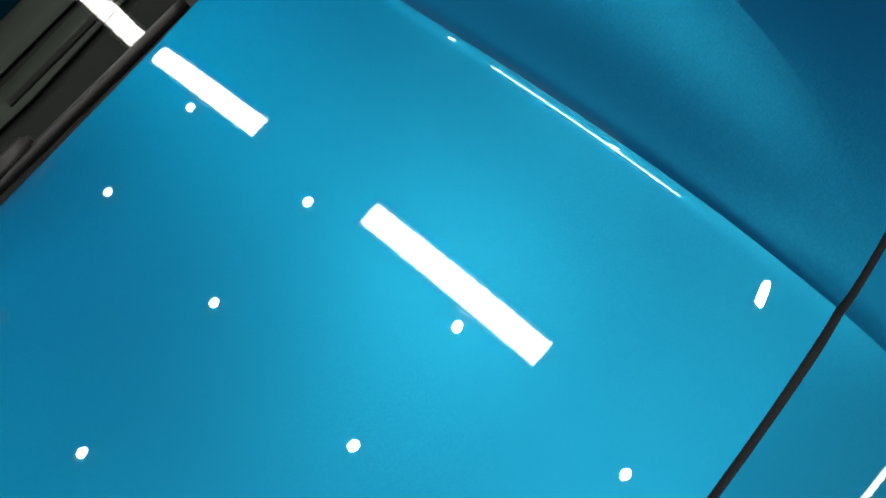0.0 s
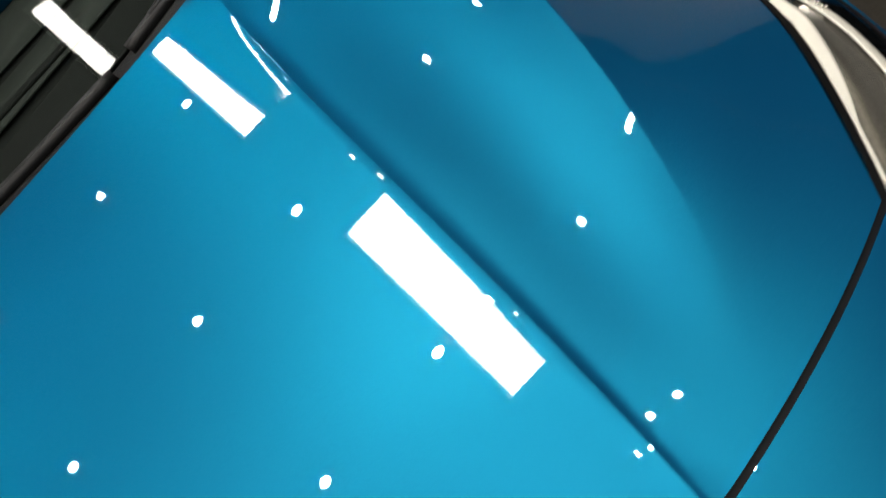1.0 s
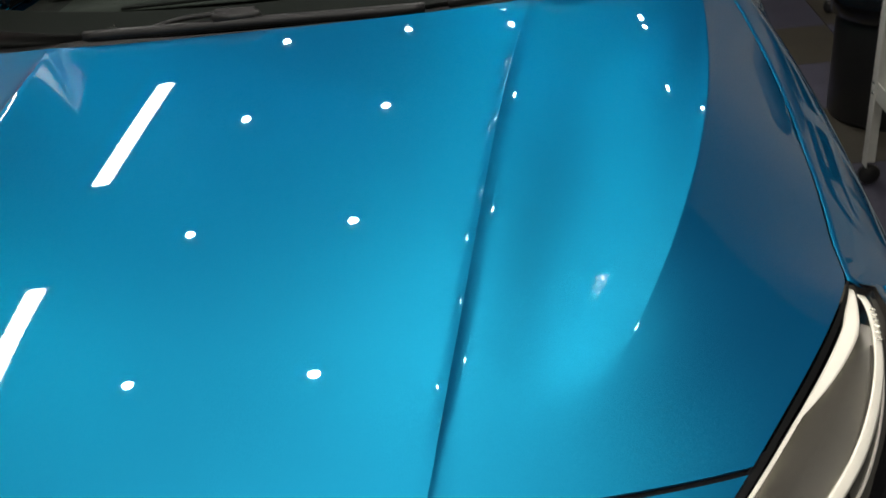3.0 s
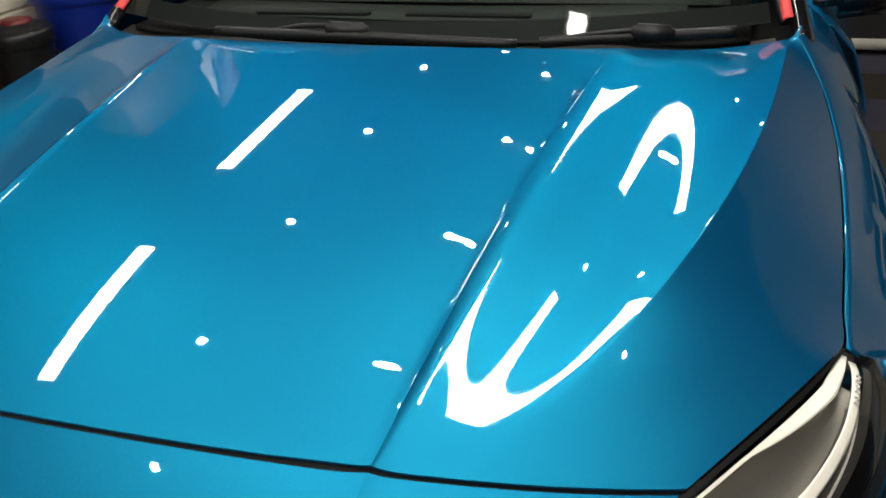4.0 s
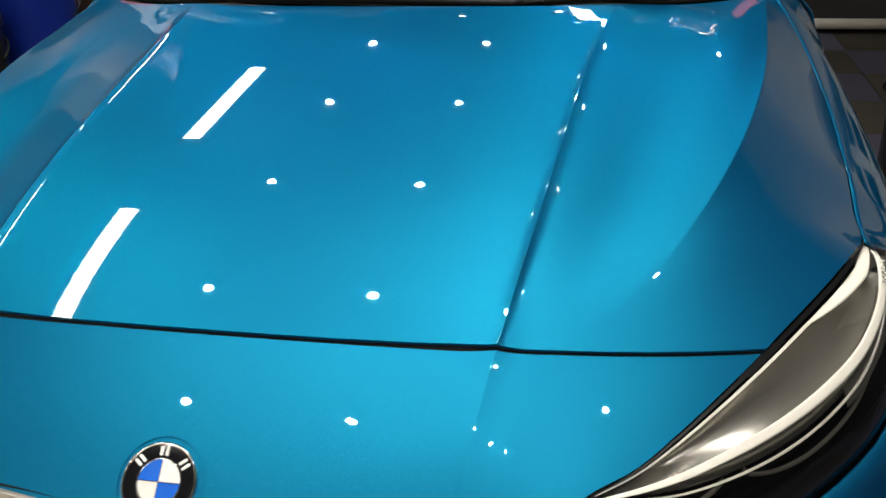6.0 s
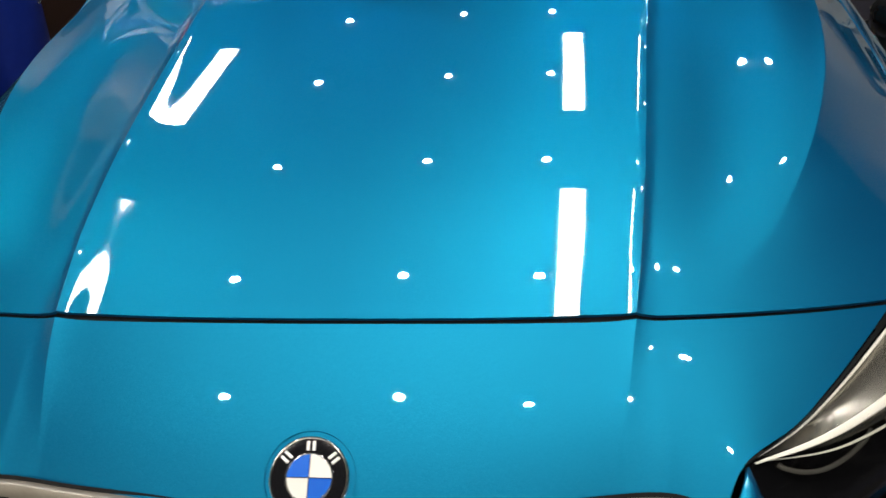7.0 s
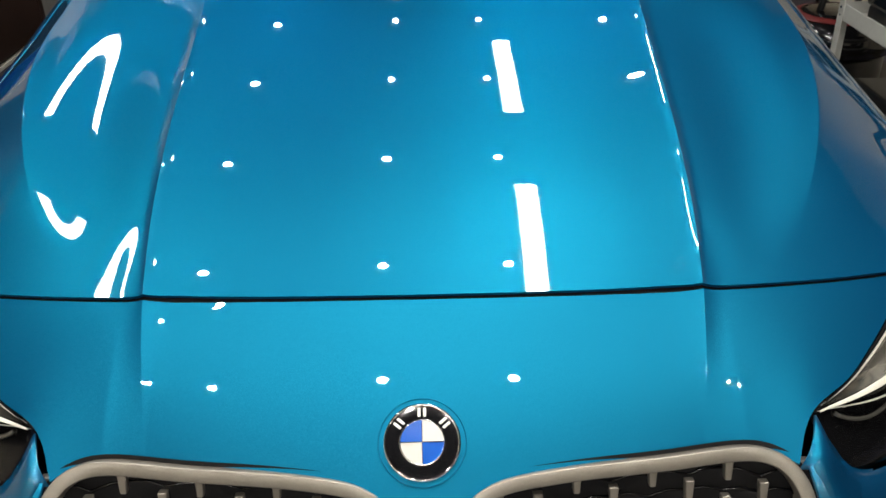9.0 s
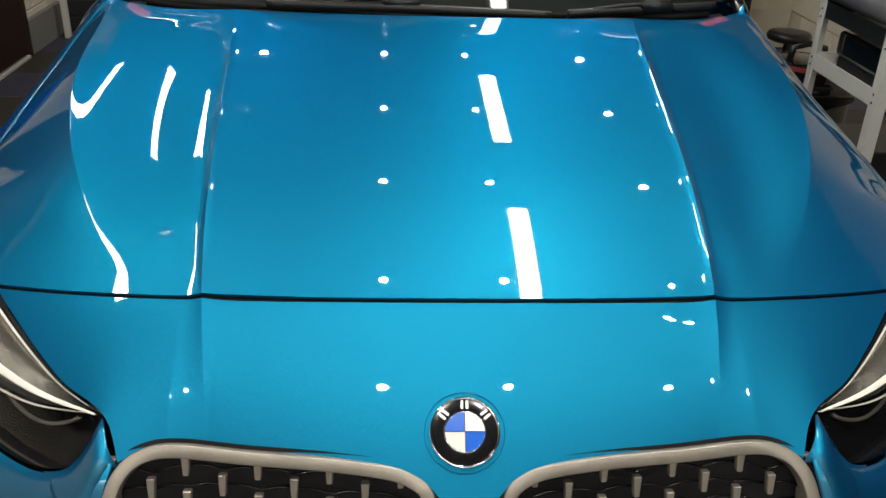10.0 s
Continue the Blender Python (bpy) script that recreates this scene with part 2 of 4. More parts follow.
def spline(xs, vs):
    """A smooth function through knots (monotone-safe cubic)."""
    xs, vs = np.array(xs), np.array(vs)
    h, dv = np.diff(xs), np.diff(vs)
    sl = dv / h
    m = np.zeros(len(xs))
    m[0], m[-1] = sl[0], sl[-1]
    for i in range(1, len(xs) - 1):
        m[i] = (sl[i - 1] * h[i] + sl[i] * h[i - 1]) / (h[i - 1] + h[i])

    def f(x):
        x = min(max(x, xs[0]), xs[-1])
        i = min(max(int(np.searchsorted(xs, x)) - 1, 0), len(xs) - 2)
        t = (x - xs[i]) / h[i]
        return float((1 + 2 * t) * (1 - t) ** 2 * vs[i] + t * (1 - t) ** 2 * h[i] * m[i] + t * t * (3 - 2 * t) * vs[i + 1] + t * t * (t - 1) * h[i] * m[i + 1])
    return f


def step(a, b, x):
    t = min(max((x - a) / (b - a), 0), 1)
    return t * t * (3 - 2 * t)


# ---- the car's upper surface ----
# y = 0 at the middle of the bonnet's front edge, the car's nose points to -y
outer_x = spline([-0.20, -0.15, -0.108, -0.070, -0.029, 0.023, 0.080, 0.147, 0.210, 0.268, 0.318, 0.363, 0.447, 0.532, 0.618, 0.702, 0.785, 0.865, 0.938, 1.005, 1.061, 1.095, 1.13],
                 [0.385, 0.400, 0.4235, 0.475, 0.515, 0.559, 0.603, 0.648, 0.688, 0.721, 0.745, 0.762, 0.767, 0.772, 0.776, 0.779, 0.780, 0.777, 0.769, 0.755, 0.732, 0.709, 0.68])
outer_z = spline([-0.20, -0.14, -0.108, -0.070, -0.029, 0.023, 0.080, 0.147, 0.210, 0.268, 0.318, 0.363, 0.532, 0.702, 0.785, 0.865, 0.938, 1.005, 1.061, 1.095, 1.13],
                 [0.660, 0.698, 0.7235, 0.738, 0.7525, 0.768, 0.782, 0.791, 0.796, 0.798, 0.794, 0.783, 0.805, 0.825, 0.837, 0.852, 0.872, 0.899, 0.933, 0.962, 0.99])
SHOULDER = (
    (-0.0385, -0.0713, -0.3200, 0.0085, 0.8822),
    (0.0632, 0.5254, 2.7695, 0.1822, -3.4582),
    (-0.7541, -1.4814, -4.7331, -2.3314, 1.7992),
    (2.2945, 2.7173, 1.0673, 1.6263, 1.7270),
    (-2.5025, -2.4208, 2.1903, 1.6969, 0.5462),
    (0.9557, 0.3913, -0.8267, 0.0529, -0.3201),
    (-0.0281, 0.3332, -0.2708, -1.2488, -0.7912),
)


def crease_x(y):
    s = min(max(y - 0.0165, -0.3), 1.06) / 0.9196
    return 0.3250 + 0.1304 * s - 0.1152 * s * s + 0.0813 * s ** 3


def middle_z(x, y):
    yy, n = max(y, 0.0), min(y, 0.0)
    z = 0.8138 + 0.3295 * y - 0.3646 * yy ** 2 + 0.2864 * yy ** 3 - 0.0968 * yy ** 4 - 1.95 * n * n
    return z - (0.1054 - 0.1145 * yy + 0.0633 * yy * yy) * x * x + (0.2332 - 0.0848 * yy) * x ** 4


def ridge_x(y):
    yy = min(max(y, 0.0), 1.13)
    return 0.3919 + 0.7171 * yy - 0.6078 * yy * yy + 0.1957 * yy ** 3 + 0.40 * min(y, 0.0)


def shoulder(u, y):
    """Rise or fall from the crease (u = 0) to the ridge (u = 1), and its slope in u."""
    h = min(max(y, 0.0), 0.85) - 0.5
    z = d = 0.0
    for i, row in enumerate(SHOULDER):
        c = row[0] + row[1] * h + row[2] * h * h + row[3] * h ** 3 + row[4] * h ** 4
        z += c * u ** (i + 1)
        d += c * (i + 1) * u ** i
    return z, d


def panel_z(x, y):
    """Bonnet height behind its front edge."""
    xc, xk, xf = crease_x(y), ridge_x(y), max(outer_x(y), ridge_x(y) + 0.02)
    sharp = step(-0.12, 0.04, y) * (1 - step(0.62, 0.92, y))
    lift = 0.0025 * sharp
    if x <= xc:
        s, w = (xc - x) / 0.013, (xc - x) / 0.045
        return middle_z(x, y) + (lift * (1 - s) ** 2 if s < 1 else 0) + (0.0015 * sharp * (1 - w) ** 2 if w < 1 else 0)
    u = (x - xc) / (xk - xc)
    zc = middle_z(xc, y)
    even = step(0.86, 1.0, y)
    lift += 0.0015 * sharp
    if u <= 1:
        z = shoulder(u, y)[0]
        return zc + z + (shoulder(1, y)[0] * abs(u) ** 1.25 - z) * even + lift * max(0, 1 - 12 * u) ** 2
    zk, slope = shoulder(1, y)
    slope += (1.25 * zk - slope) * even
    zk, slope = zc + zk, slope / (xk - xc)
    zf = outer_z(y)
    chord = (zf - zk) / (xf - xk)
    m1 = slope + (1.0 * chord - slope) * step(0.08, 0.36, y)
    m2 = chord * 1.05
    t, w = (x - xk) / (xf - xk), xf - xk
    return (1 + 2 * t) * (1 - t) ** 2 * zk + t * (1 - t) ** 2 * w * m1 + t * t * (3 - 2 * t) * zf + t * t * (t - 1) * w * m2


def front_edge(x):
    x = abs(x)
    e = min(x, 0.62)
    return 0.1350 * e * e + 0.2713 * e ** 4 + 0.60 * (x - e)


def front_at(x, y):
    """Height of the nose ahead of the bonnet's edge, and of the strip behind it."""
    n = y - front_edge(x)
    front = 0.8138 - 0.0732 * x * x - 0.0295 * x ** 4
    if n < 0:
        bow = 0.2347 + 10.0 * min(x * x, 0.09) - 0.7 * step(0.33, 0.44, x)
        front += (0.6775 - 2.0 * min(x * x, 0.12)) * n - bow * n * n + 1.8720 * n ** 3
    else:
        front += 0.343 * n - 0.30 * n * n
    return front


def skin_z(x, y):
    """Height of bonnet and nose at (x, y)."""
    x = abs(x)
    n = y - front_edge(x)
    w = step(0.27, 0.36, x) * (1 - step(0.0, 0.13, n)) if n > 0 else 1.0
    if w <= 0:
        return panel_z(x, y)
    front = front_at(x, y)
    xc = crease_x(y)
    q = (xc - x) / 0.045 if x < xc else (x - xc) / 0.026
    front += 0.0036 * max(0, 1 - q) ** 2 * step(-0.15, -0.01, n)
    return w * front + (1 - w) * panel_z(x, y)


def rear_edge(x):
    x = abs(x)
    return 0.9178 + 0.1765 * x * x + 2.0 * max(0, x - 0.50) ** 2


def across():
    """Parameters from the middle line to the outer edge, dense at crease and ridge."""
    out = [("m", i / 26) for i in range(24)] + [("m", 1 - 0.085 * (1 - i / 12) ** 1.4) for i in range(12)]
    out += [("c", (i / 32) ** 1.4) for i in range(32)]
    out += [("c", 0.985), ("c", 0.995), ("k", 0.0), ("k", 0.012), ("k", 0.03)] + [("k", (i / 16)) for i in range(1, 17)]
    return out


def at(kind, w, y, inset=0.0):
    xc, xk, xf = crease_x(y), ridge_x(y), max(outer_x(y) - inset, ridge_x(y) + 0.015)
    return w * xc if kind == "m" else xc + w * (xk - xc) if kind == "c" else xk + w * (xf - xk)


def skin_rows(low, high, vs, inset=0.0, drop=0.0):
    rows = []
    cols = across()
    cols = [(k, w, -1) for k, w in reversed(cols[1:])] + [(k, w, 1) for k, w in cols]
    for v in vs:
        row = []
        for k, w, s in cols:
            y = low(0.3) + v * (high(0.3) - low(0.3))
            for _ in range(25):
                x = at(k, w, y, inset)
                y = 0.5 * y + 0.5 * (low(x) + v * (high(x) - low(x)))
            row.append((s * x, y, skin_z(x, y) - drop))
        rows.append(row)
    return rows


car = tagged(new("car"), "metallic blue four-door car with freshly polished paint on the tiled floor", "car")

GAP = 0.0030
steps = [i / 84 for i in range(85)]
hood = grid_part("hood", skin_rows(lambda x: front_edge(x) + GAP, rear_edge, steps, 0.002), PAINT, car, "glossy metallic blue bonnet with two creases", thick=0.004)

def crisp(ob):
    """A narrow rounded rim, so that the panel stays smooth up to its gap."""
    m = ob.modifiers.new("rim", "BEVEL")
    m.width, m.segments, m.limit_method, m.angle_limit, m.harden_normals = 0.0011, 2, "ANGLE", radians(50), True


crisp(hood)

nose_low = spline([0, 0.018, 0.04, 0.055, 0.085, 0.15, 0.25, 0.337, 0.372, 0.392, 0.402, 0.45], [-0.222, -0.206, -0.182, -0.1740, -0.166, -0.160, -0.153, -0.1440, -0.1445, -0.150, -0.1555, -0.18])
nose = grid_part("front_panel", skin_rows(lambda x: front_edge(x) - GAP, lambda x: nose_low(abs(x)), [1 - i / 34 for i in range(35)], 0.002), PAINT, car, "glossy blue nose panel above the grille", thick=0.006)

crisp(nose)

# near-black sheet under the gaps, with their shade put into its colour
under = skin_rows(lambda x: front_edge(x) - 0.02, lambda x: front_edge(x) + 0.02, [0, 0.5, 1], -0.004, 0.010)
grid_part("seal", under, SHUT, car, "near-black sheet for the shade in the bonnet gap")


def outer_line(a, b, n, out=0.0, down=0.0):
    return [Vector((outer_x(a + (b - a) * i / (n - 1)) + out, a + (b - a) * i / (n - 1), outer_z(a + (b - a) * i / (n - 1)) - down)) for i in range(n)]


def mirrored(v, s):
    return Vector((v[0] * s, v[1], v[2]))


lamp_edge = smooth_curve([(0.762, 0.363, 0.783), (0.745, 0.318, 0.794), (0.721, 0.268, 0.798), (0.688, 0.210, 0.796), (0.648, 0.147, 0.791), (0.603, 0.080, 0.782),
                          (0.559, 0.023, 0.768), (0.515, -0.029, 0.7525), (0.475, -0.070, 0.738), (0.4235, -0.108, 0.7235)], 46)
lamp_low = smooth_curve([(0.803, 0.366, 0.770), (0.818, 0.330, 0.735), (0.805, 0.240, 0.690), (0.755, 0.130, 0.662), (0.690, 0.045, 0.650),
                         (0.625, -0.020, 0.645), (0.560, -0.075, 0.645), (0.505, -0.115, 0.652), (0.460, -0.135, 0.672), (0.432, -0.128, 0.705)], 46)


def lamp_point(s, w, depth=0.0, side=1):
    """s along the lamp from the top corner to the tip, w from the bonnet side to the bottom."""
    f = s * 45
    i = min(int(f), 44)
    a = lamp_edge[i].lerp(lamp_edge[i + 1], f - i)
    b = lamp_low[i].lerp(lamp_low[i + 1], f - i)
    p = a.lerp(b, w)
    out = Vector((0.35, -0.75, 0.45)).normalized()
    p = p + out * (0.034 * 4 * w * (1 - w) * math.sin(math.pi * min(1, 0.15 + s * 0.85)) - depth)
    return mirrored(p, side)


def lamp_sheet(s0, s1, w0, w1, depth, side, ns=40, nw=8):
    rows = []
    for i in range(ns):
        s = s0 + (s1 - s0) * i / (ns - 1)
        a, b = w0(s), w1(s)
        rows.append([lamp_point(s, a + (b - a) * j / (nw - 1), depth(s, j / (nw - 1)) if callable(depth) else depth, side) for j in range(nw)])
    return rows[::-1] if side > 0 else rows


def ribbon(name, s0, s1, mid, width, depth, mat, side, lamp, label, n=44):
    """A flat strip that follows the lamp, with its middle and width as functions of s."""
    return grid_part(name, lamp_sheet(s0, s1, lambda s: mid(s) - width(s) / 2, lambda s: mid(s) + width(s) / 2, depth, side, n, 6), mat, lamp, label, thick=0.002)


def headlight(side):
    lamp = new("headlight")
    lamp.parent = car
    lamp["label"] = "clear headlight with silver reflector and dark housing"
    grid_part("lens", lamp_sheet(0, 1, lambda s: 0.03, lambda s: 1, 0.0, side, 44, 14), LENS, lamp, "clear plastic lens").visible_shadow = False
    grid_part("housing", lamp_sheet(0, 1, lambda s: 0.012, lambda s: 1.02, lambda s, w: 0.012 + 0.055 * math.sin(math.pi * w) * math.sin(math.pi * min(1, 0.1 + 0.9 * s)), side, 44, 14), GLOSSBLACK, lamp, "gloss black housing")
    grid_part("rim", lamp_sheet(0, 1, lambda s: 0.006, lambda s: 0.040 - 0.012 * s, 0.0008, side, 44, 4), RUBBER, lamp, "black sealing rim")

    def guide(s):
        return 0.155 + 0.27 * math.sin(math.pi * min(1, max(0, (s - 0.06) / 0.93)) ** 0.72) ** 0.9

    # bright blade beside the bonnet, wide at the apex and a thin line towards the tip
    def blade_mid(s):
        return 0.075 + 0.060 * max(0, 1 - abs(s - 0.20) / 0.22)
    ribbon("upper_blade", 0.05, 0.97, blade_mid, lambda s: 0.020 + 0.10 * max(0, 1 - abs(s - 0.17) / 0.24) ** 0.8, 0.006, LIGHTGUIDE, side, lamp, "bright frosted blade")
    grid_part("inner_facet", lamp_sheet(0.16, 0.95, lambda s: 0.090, lambda s: guide(s) - 0.01, lambda s, w: 0.011 + 0.012 * math.sin(math.pi * w), side, 44, 8), LAMPSILVER, lamp, "smooth silver reflector facet")
    # flat grey strip over the facet, the shade of a slot put into its colour
    grid_part("shadow_slot", lamp_sheet(0.20, 0.42, lambda s: guide(s) - 0.02 - 0.16 * (0.42 - s), lambda s: guide(s) - 0.015, 0.0095, side, 16, 4), LAMPGREY, lamp, "flat grey strip for a shaded slot below the apex")
    ribbon("light_guide", 0.07, 0.98, guide, lambda s: 0.092 - 0.040 * s, 0.004, LIGHTGUIDE, side, lamp, "cream frosted light guide")
    grid_part("lower_facet", lamp_sheet(0.14, 0.97, lambda s: guide(s) + 0.025, lambda s: guide(s) + 0.045 + 0.13 * math.sin(math.pi * (s - 0.10) / 0.88), lambda s, w: 0.008 + 0.016 * w, side, 44, 6), LAMPSILVER, lamp, "sloping silver lower facet")
    ribbon("lower_strip", 0.12, 0.97, lambda s: guide(s) + 0.060 + 0.13 * math.sin(math.pi * (s - 0.10) / 0.88), lambda s: 0.016, 0.014, LIGHTGUIDE, side, lamp, "thin pale lower strip")
    for s0, s1, reach in ((0.30, 0.62, 0.16), (0.66, 0.90, 0.12)):
        pts = [lamp_point(s0 + (s1 - s0) * i / 20, guide(s0 + (s1 - s0) * i / 20) + 0.19 + reach * math.sin(math.pi * i / 20) ** 0.6, 0.026, side) for i in range(21)]
        part("hooked_guide", sweep_bm(pts, circle_section(0.0030, 6), up=Vector((0.35 * side, -0.75, 0.45))), LAMPGREY, lamp, "thin hooked grey guide")
    grid_part("bezel", lamp_sheet(0.06, 0.40, lambda s: 0.42 + 0.2 * s, lambda s: 0.54 + 0.3 * s, 0.016, side, 16, 4), LAMPGREY, lamp, "smoked grey bezel")
    for k in range(6):
        p = lamp_point(0.115 + 0.013 * k, 0.290 + 0.010 * k, 0.002, side)
        b = part("lettering_bar", box_bm((0.0055, 0.0028, 0.001), 0.0), LAMPSILVER, lamp, smooth=False)
        b.location = p
        b.rotation_euler = (radians(35), 0, radians(-40 * side))


for side in (1, -1):
    headlight(side)


# ---- fenders, bumper and sides ----
def fender(side):
    rows = []
    for i in range(60):
        y = 0.372 + (1.36 - 0.372) * i / 59
        yy = min(y, 1.085)
        xo, zo = outer_x(yy), outer_z(yy)
        k = step(1.07, 1.20, y)
        xo, zo = xo + (0.745 - xo) * k, zo + (0.948 - zo) * k
        xs = 0.893 + 0.012 * math.sin(math.pi * (y - 0.3) / 1.1)
        row = []
        top = xs - 0.055 * step(0.85, 1.25, y)
        k0, k1 = (xo + 0.002, zo - 0.003), (xo + 0.060, zo - 0.045)
        k2, k3 = (top + 0.004, zo - 0.045 - 0.95 * max(top - xo - 0.060, 0.02)), (xs, 0.62)
        for j in range(20):
            t = j / 19
            b0, b1, b2, b3 = (1 - t) ** 3, 3 * t * (1 - t) ** 2, 3 * t * t * (1 - t), t ** 3
            row.append((side * (b0 * k0[0] + b1 * k1[0] + b2 * k2[0] + b3 * k3[0]), y, b0 * k0[1] + b1 * k1[1] + b2 * k2[1] + b3 * k3[1]))
        rows.append(row)
    grid_part("fender", rows, PAINT, car, "glossy blue front wing", thick=0.0015)
    # lower wing round the wheel arch
    rows = []
    wy, wz, r = 0.70, 0.33, 0.345
    for i in range(49):
        y = 0.372 + (1.36 - 0.372) * i / 48
        d = r * r - (y - wy) ** 2
        lowz = max(0.2, wz + math.sqrt(d)) if d > 0 else 0.2
        rows.append([(side * (0.893 + 0.012 * math.sin(math.pi * (y - 0.3) / 1.1) - 0.004 * q), y, 0.62 + (min(lowz, 0.615) - 0.62) * q) for q in (0, 0.25, 0.5, 0.75, 1)])
    grid_part("lower_wing", rows, PAINT, car, thick=0.004)
    # bumper corner under the headlight
    rows = []
    tops = [Vector((0.822, 0.372, 0.70))] + [p + Vector((0.002, -0.002, -0.005)) for p in lamp_low[6:44:2]] + [Vector((0.402, -0.160, 0.694))]
    for p in tops:
        low = Vector((min(p.x * 1.05 + 0.02, 0.89), p.y - 0.05 - 0.06 * (1 - p.x), 0.34))
        mid = (p + low) * 0.5 + Vector((0.035, -0.045, 0.02))
        rows.append([mirrored((1 - t) ** 2 * p + 2 * t * (1 - t) * mid + t * t * low, side) for t in [j / 12 for j in range(13)]])
    grid_part("bumper_corner", rows, PAINT, car, "glossy blue bumper corner", thick=0.004)
    tips = [lamp_low[k] + Vector((0.0, -0.001, -0.003)) for k in range(36, 46)] + [Vector((0.4225, -0.1095, 0.7195))]
    rim = [Vector((0.432 - 0.022 * (k / 10) ** 2, -0.200 + 0.042 * k / 10, 0.585 + 0.100 * k / 10)) for k in range(11)]
    rim[-2], rim[-1] = Vector((0.405, -0.160, 0.690)), Vector((0.3965, -0.156, skin_z(0.3965, -0.156) - 0.001))
    grid_part("bumper_bridge", [[mirrored(a.lerp(b, t) + Vector((0, -0.010, 0.004)) * math.sin(math.pi * t), side) for t in [j / 6 for j in range(7)]] for a, b in zip(tips, rim)], PAINT, car, "blue bumper skin beside the grille", thick=0.003)
    # painted edge between lamp and wing
    pts = [mirrored(p + Vector((0.003, 0.0, 0.002)), side) for p in lamp_low[0:10]]
    part("wing_edge", sweep_bm(pts, circle_section(0.004, 6)), PAINT, car)
    # wheel
    wheel = new("wheel")
    wheel.parent = car
    wheel.location = (side * 0.79, 0.70, 0.33)
    wheel.rotation_euler = (0, radians(90 * side), 0)
    part("tyre", lathe_bm([(0.235, -0.10), (0.30, -0.105), (0.325, -0.09), (0.33, 0), (0.325, 0.09), (0.30, 0.105), (0.235, 0.10)], 48), TYRE, wheel)
    part("rim", lathe_bm([(0.238, 0.10), (0.225, 0.085), (0.215, 0.03), (0.10, 0.05), (0.04, 0.075), (0.0, 0.078)], 48), ALLOY, wheel)
    part("wheel_arch", lathe_bm([(0.0, -0.16), (0.36, -0.16), (0.36, 0.07)], 40), SHUT, wheel)


for side in (1, -1):
    fender(side)

lower = []
for i in range(41):
    x = -0.47 + 0.94 * i / 40
    yb = -0.215 + 0.9 * abs(x) ** 3
    lower.append([(x, yb - 0.02 * math.sin(math.pi * t), 0.47 + (0.20 - 0.47) * t) for t in [j / 8 for j in range(9)]])
grid_part("bumper", lower, PAINT, car, "blue lower front bumper", thick=0.004)


# ---- grille ----
kidney = smooth_curve([(0.034, -0.190, 0.650), (0.0415, -0.1800, 0.672), (0.058, -0.1705, 0.683), (0.090, -0.163, 0.692), (0.16, -0.156, 0.699), (0.25, -0.150, 0.704), (0.335, -0.1425, 0.709), (0.374, -0.1455, 0.703),
                       (0.398, -0.156, 0.688), (0.413, -0.172, 0.662), (0.420, -0.190, 0.62), (0.412, -0.205, 0.565), (0.385, -0.214, 0.515), (0.33, -0.220, 0.488), (0.20, -0.225, 0.478),
                       (0.09, -0.226, 0.486), (0.050, -0.222, 0.520), (0.034, -0.212, 0.575), (0.031, -0.200, 0.62), (0.034, -0.190, 0.650)], 120)[:-1]


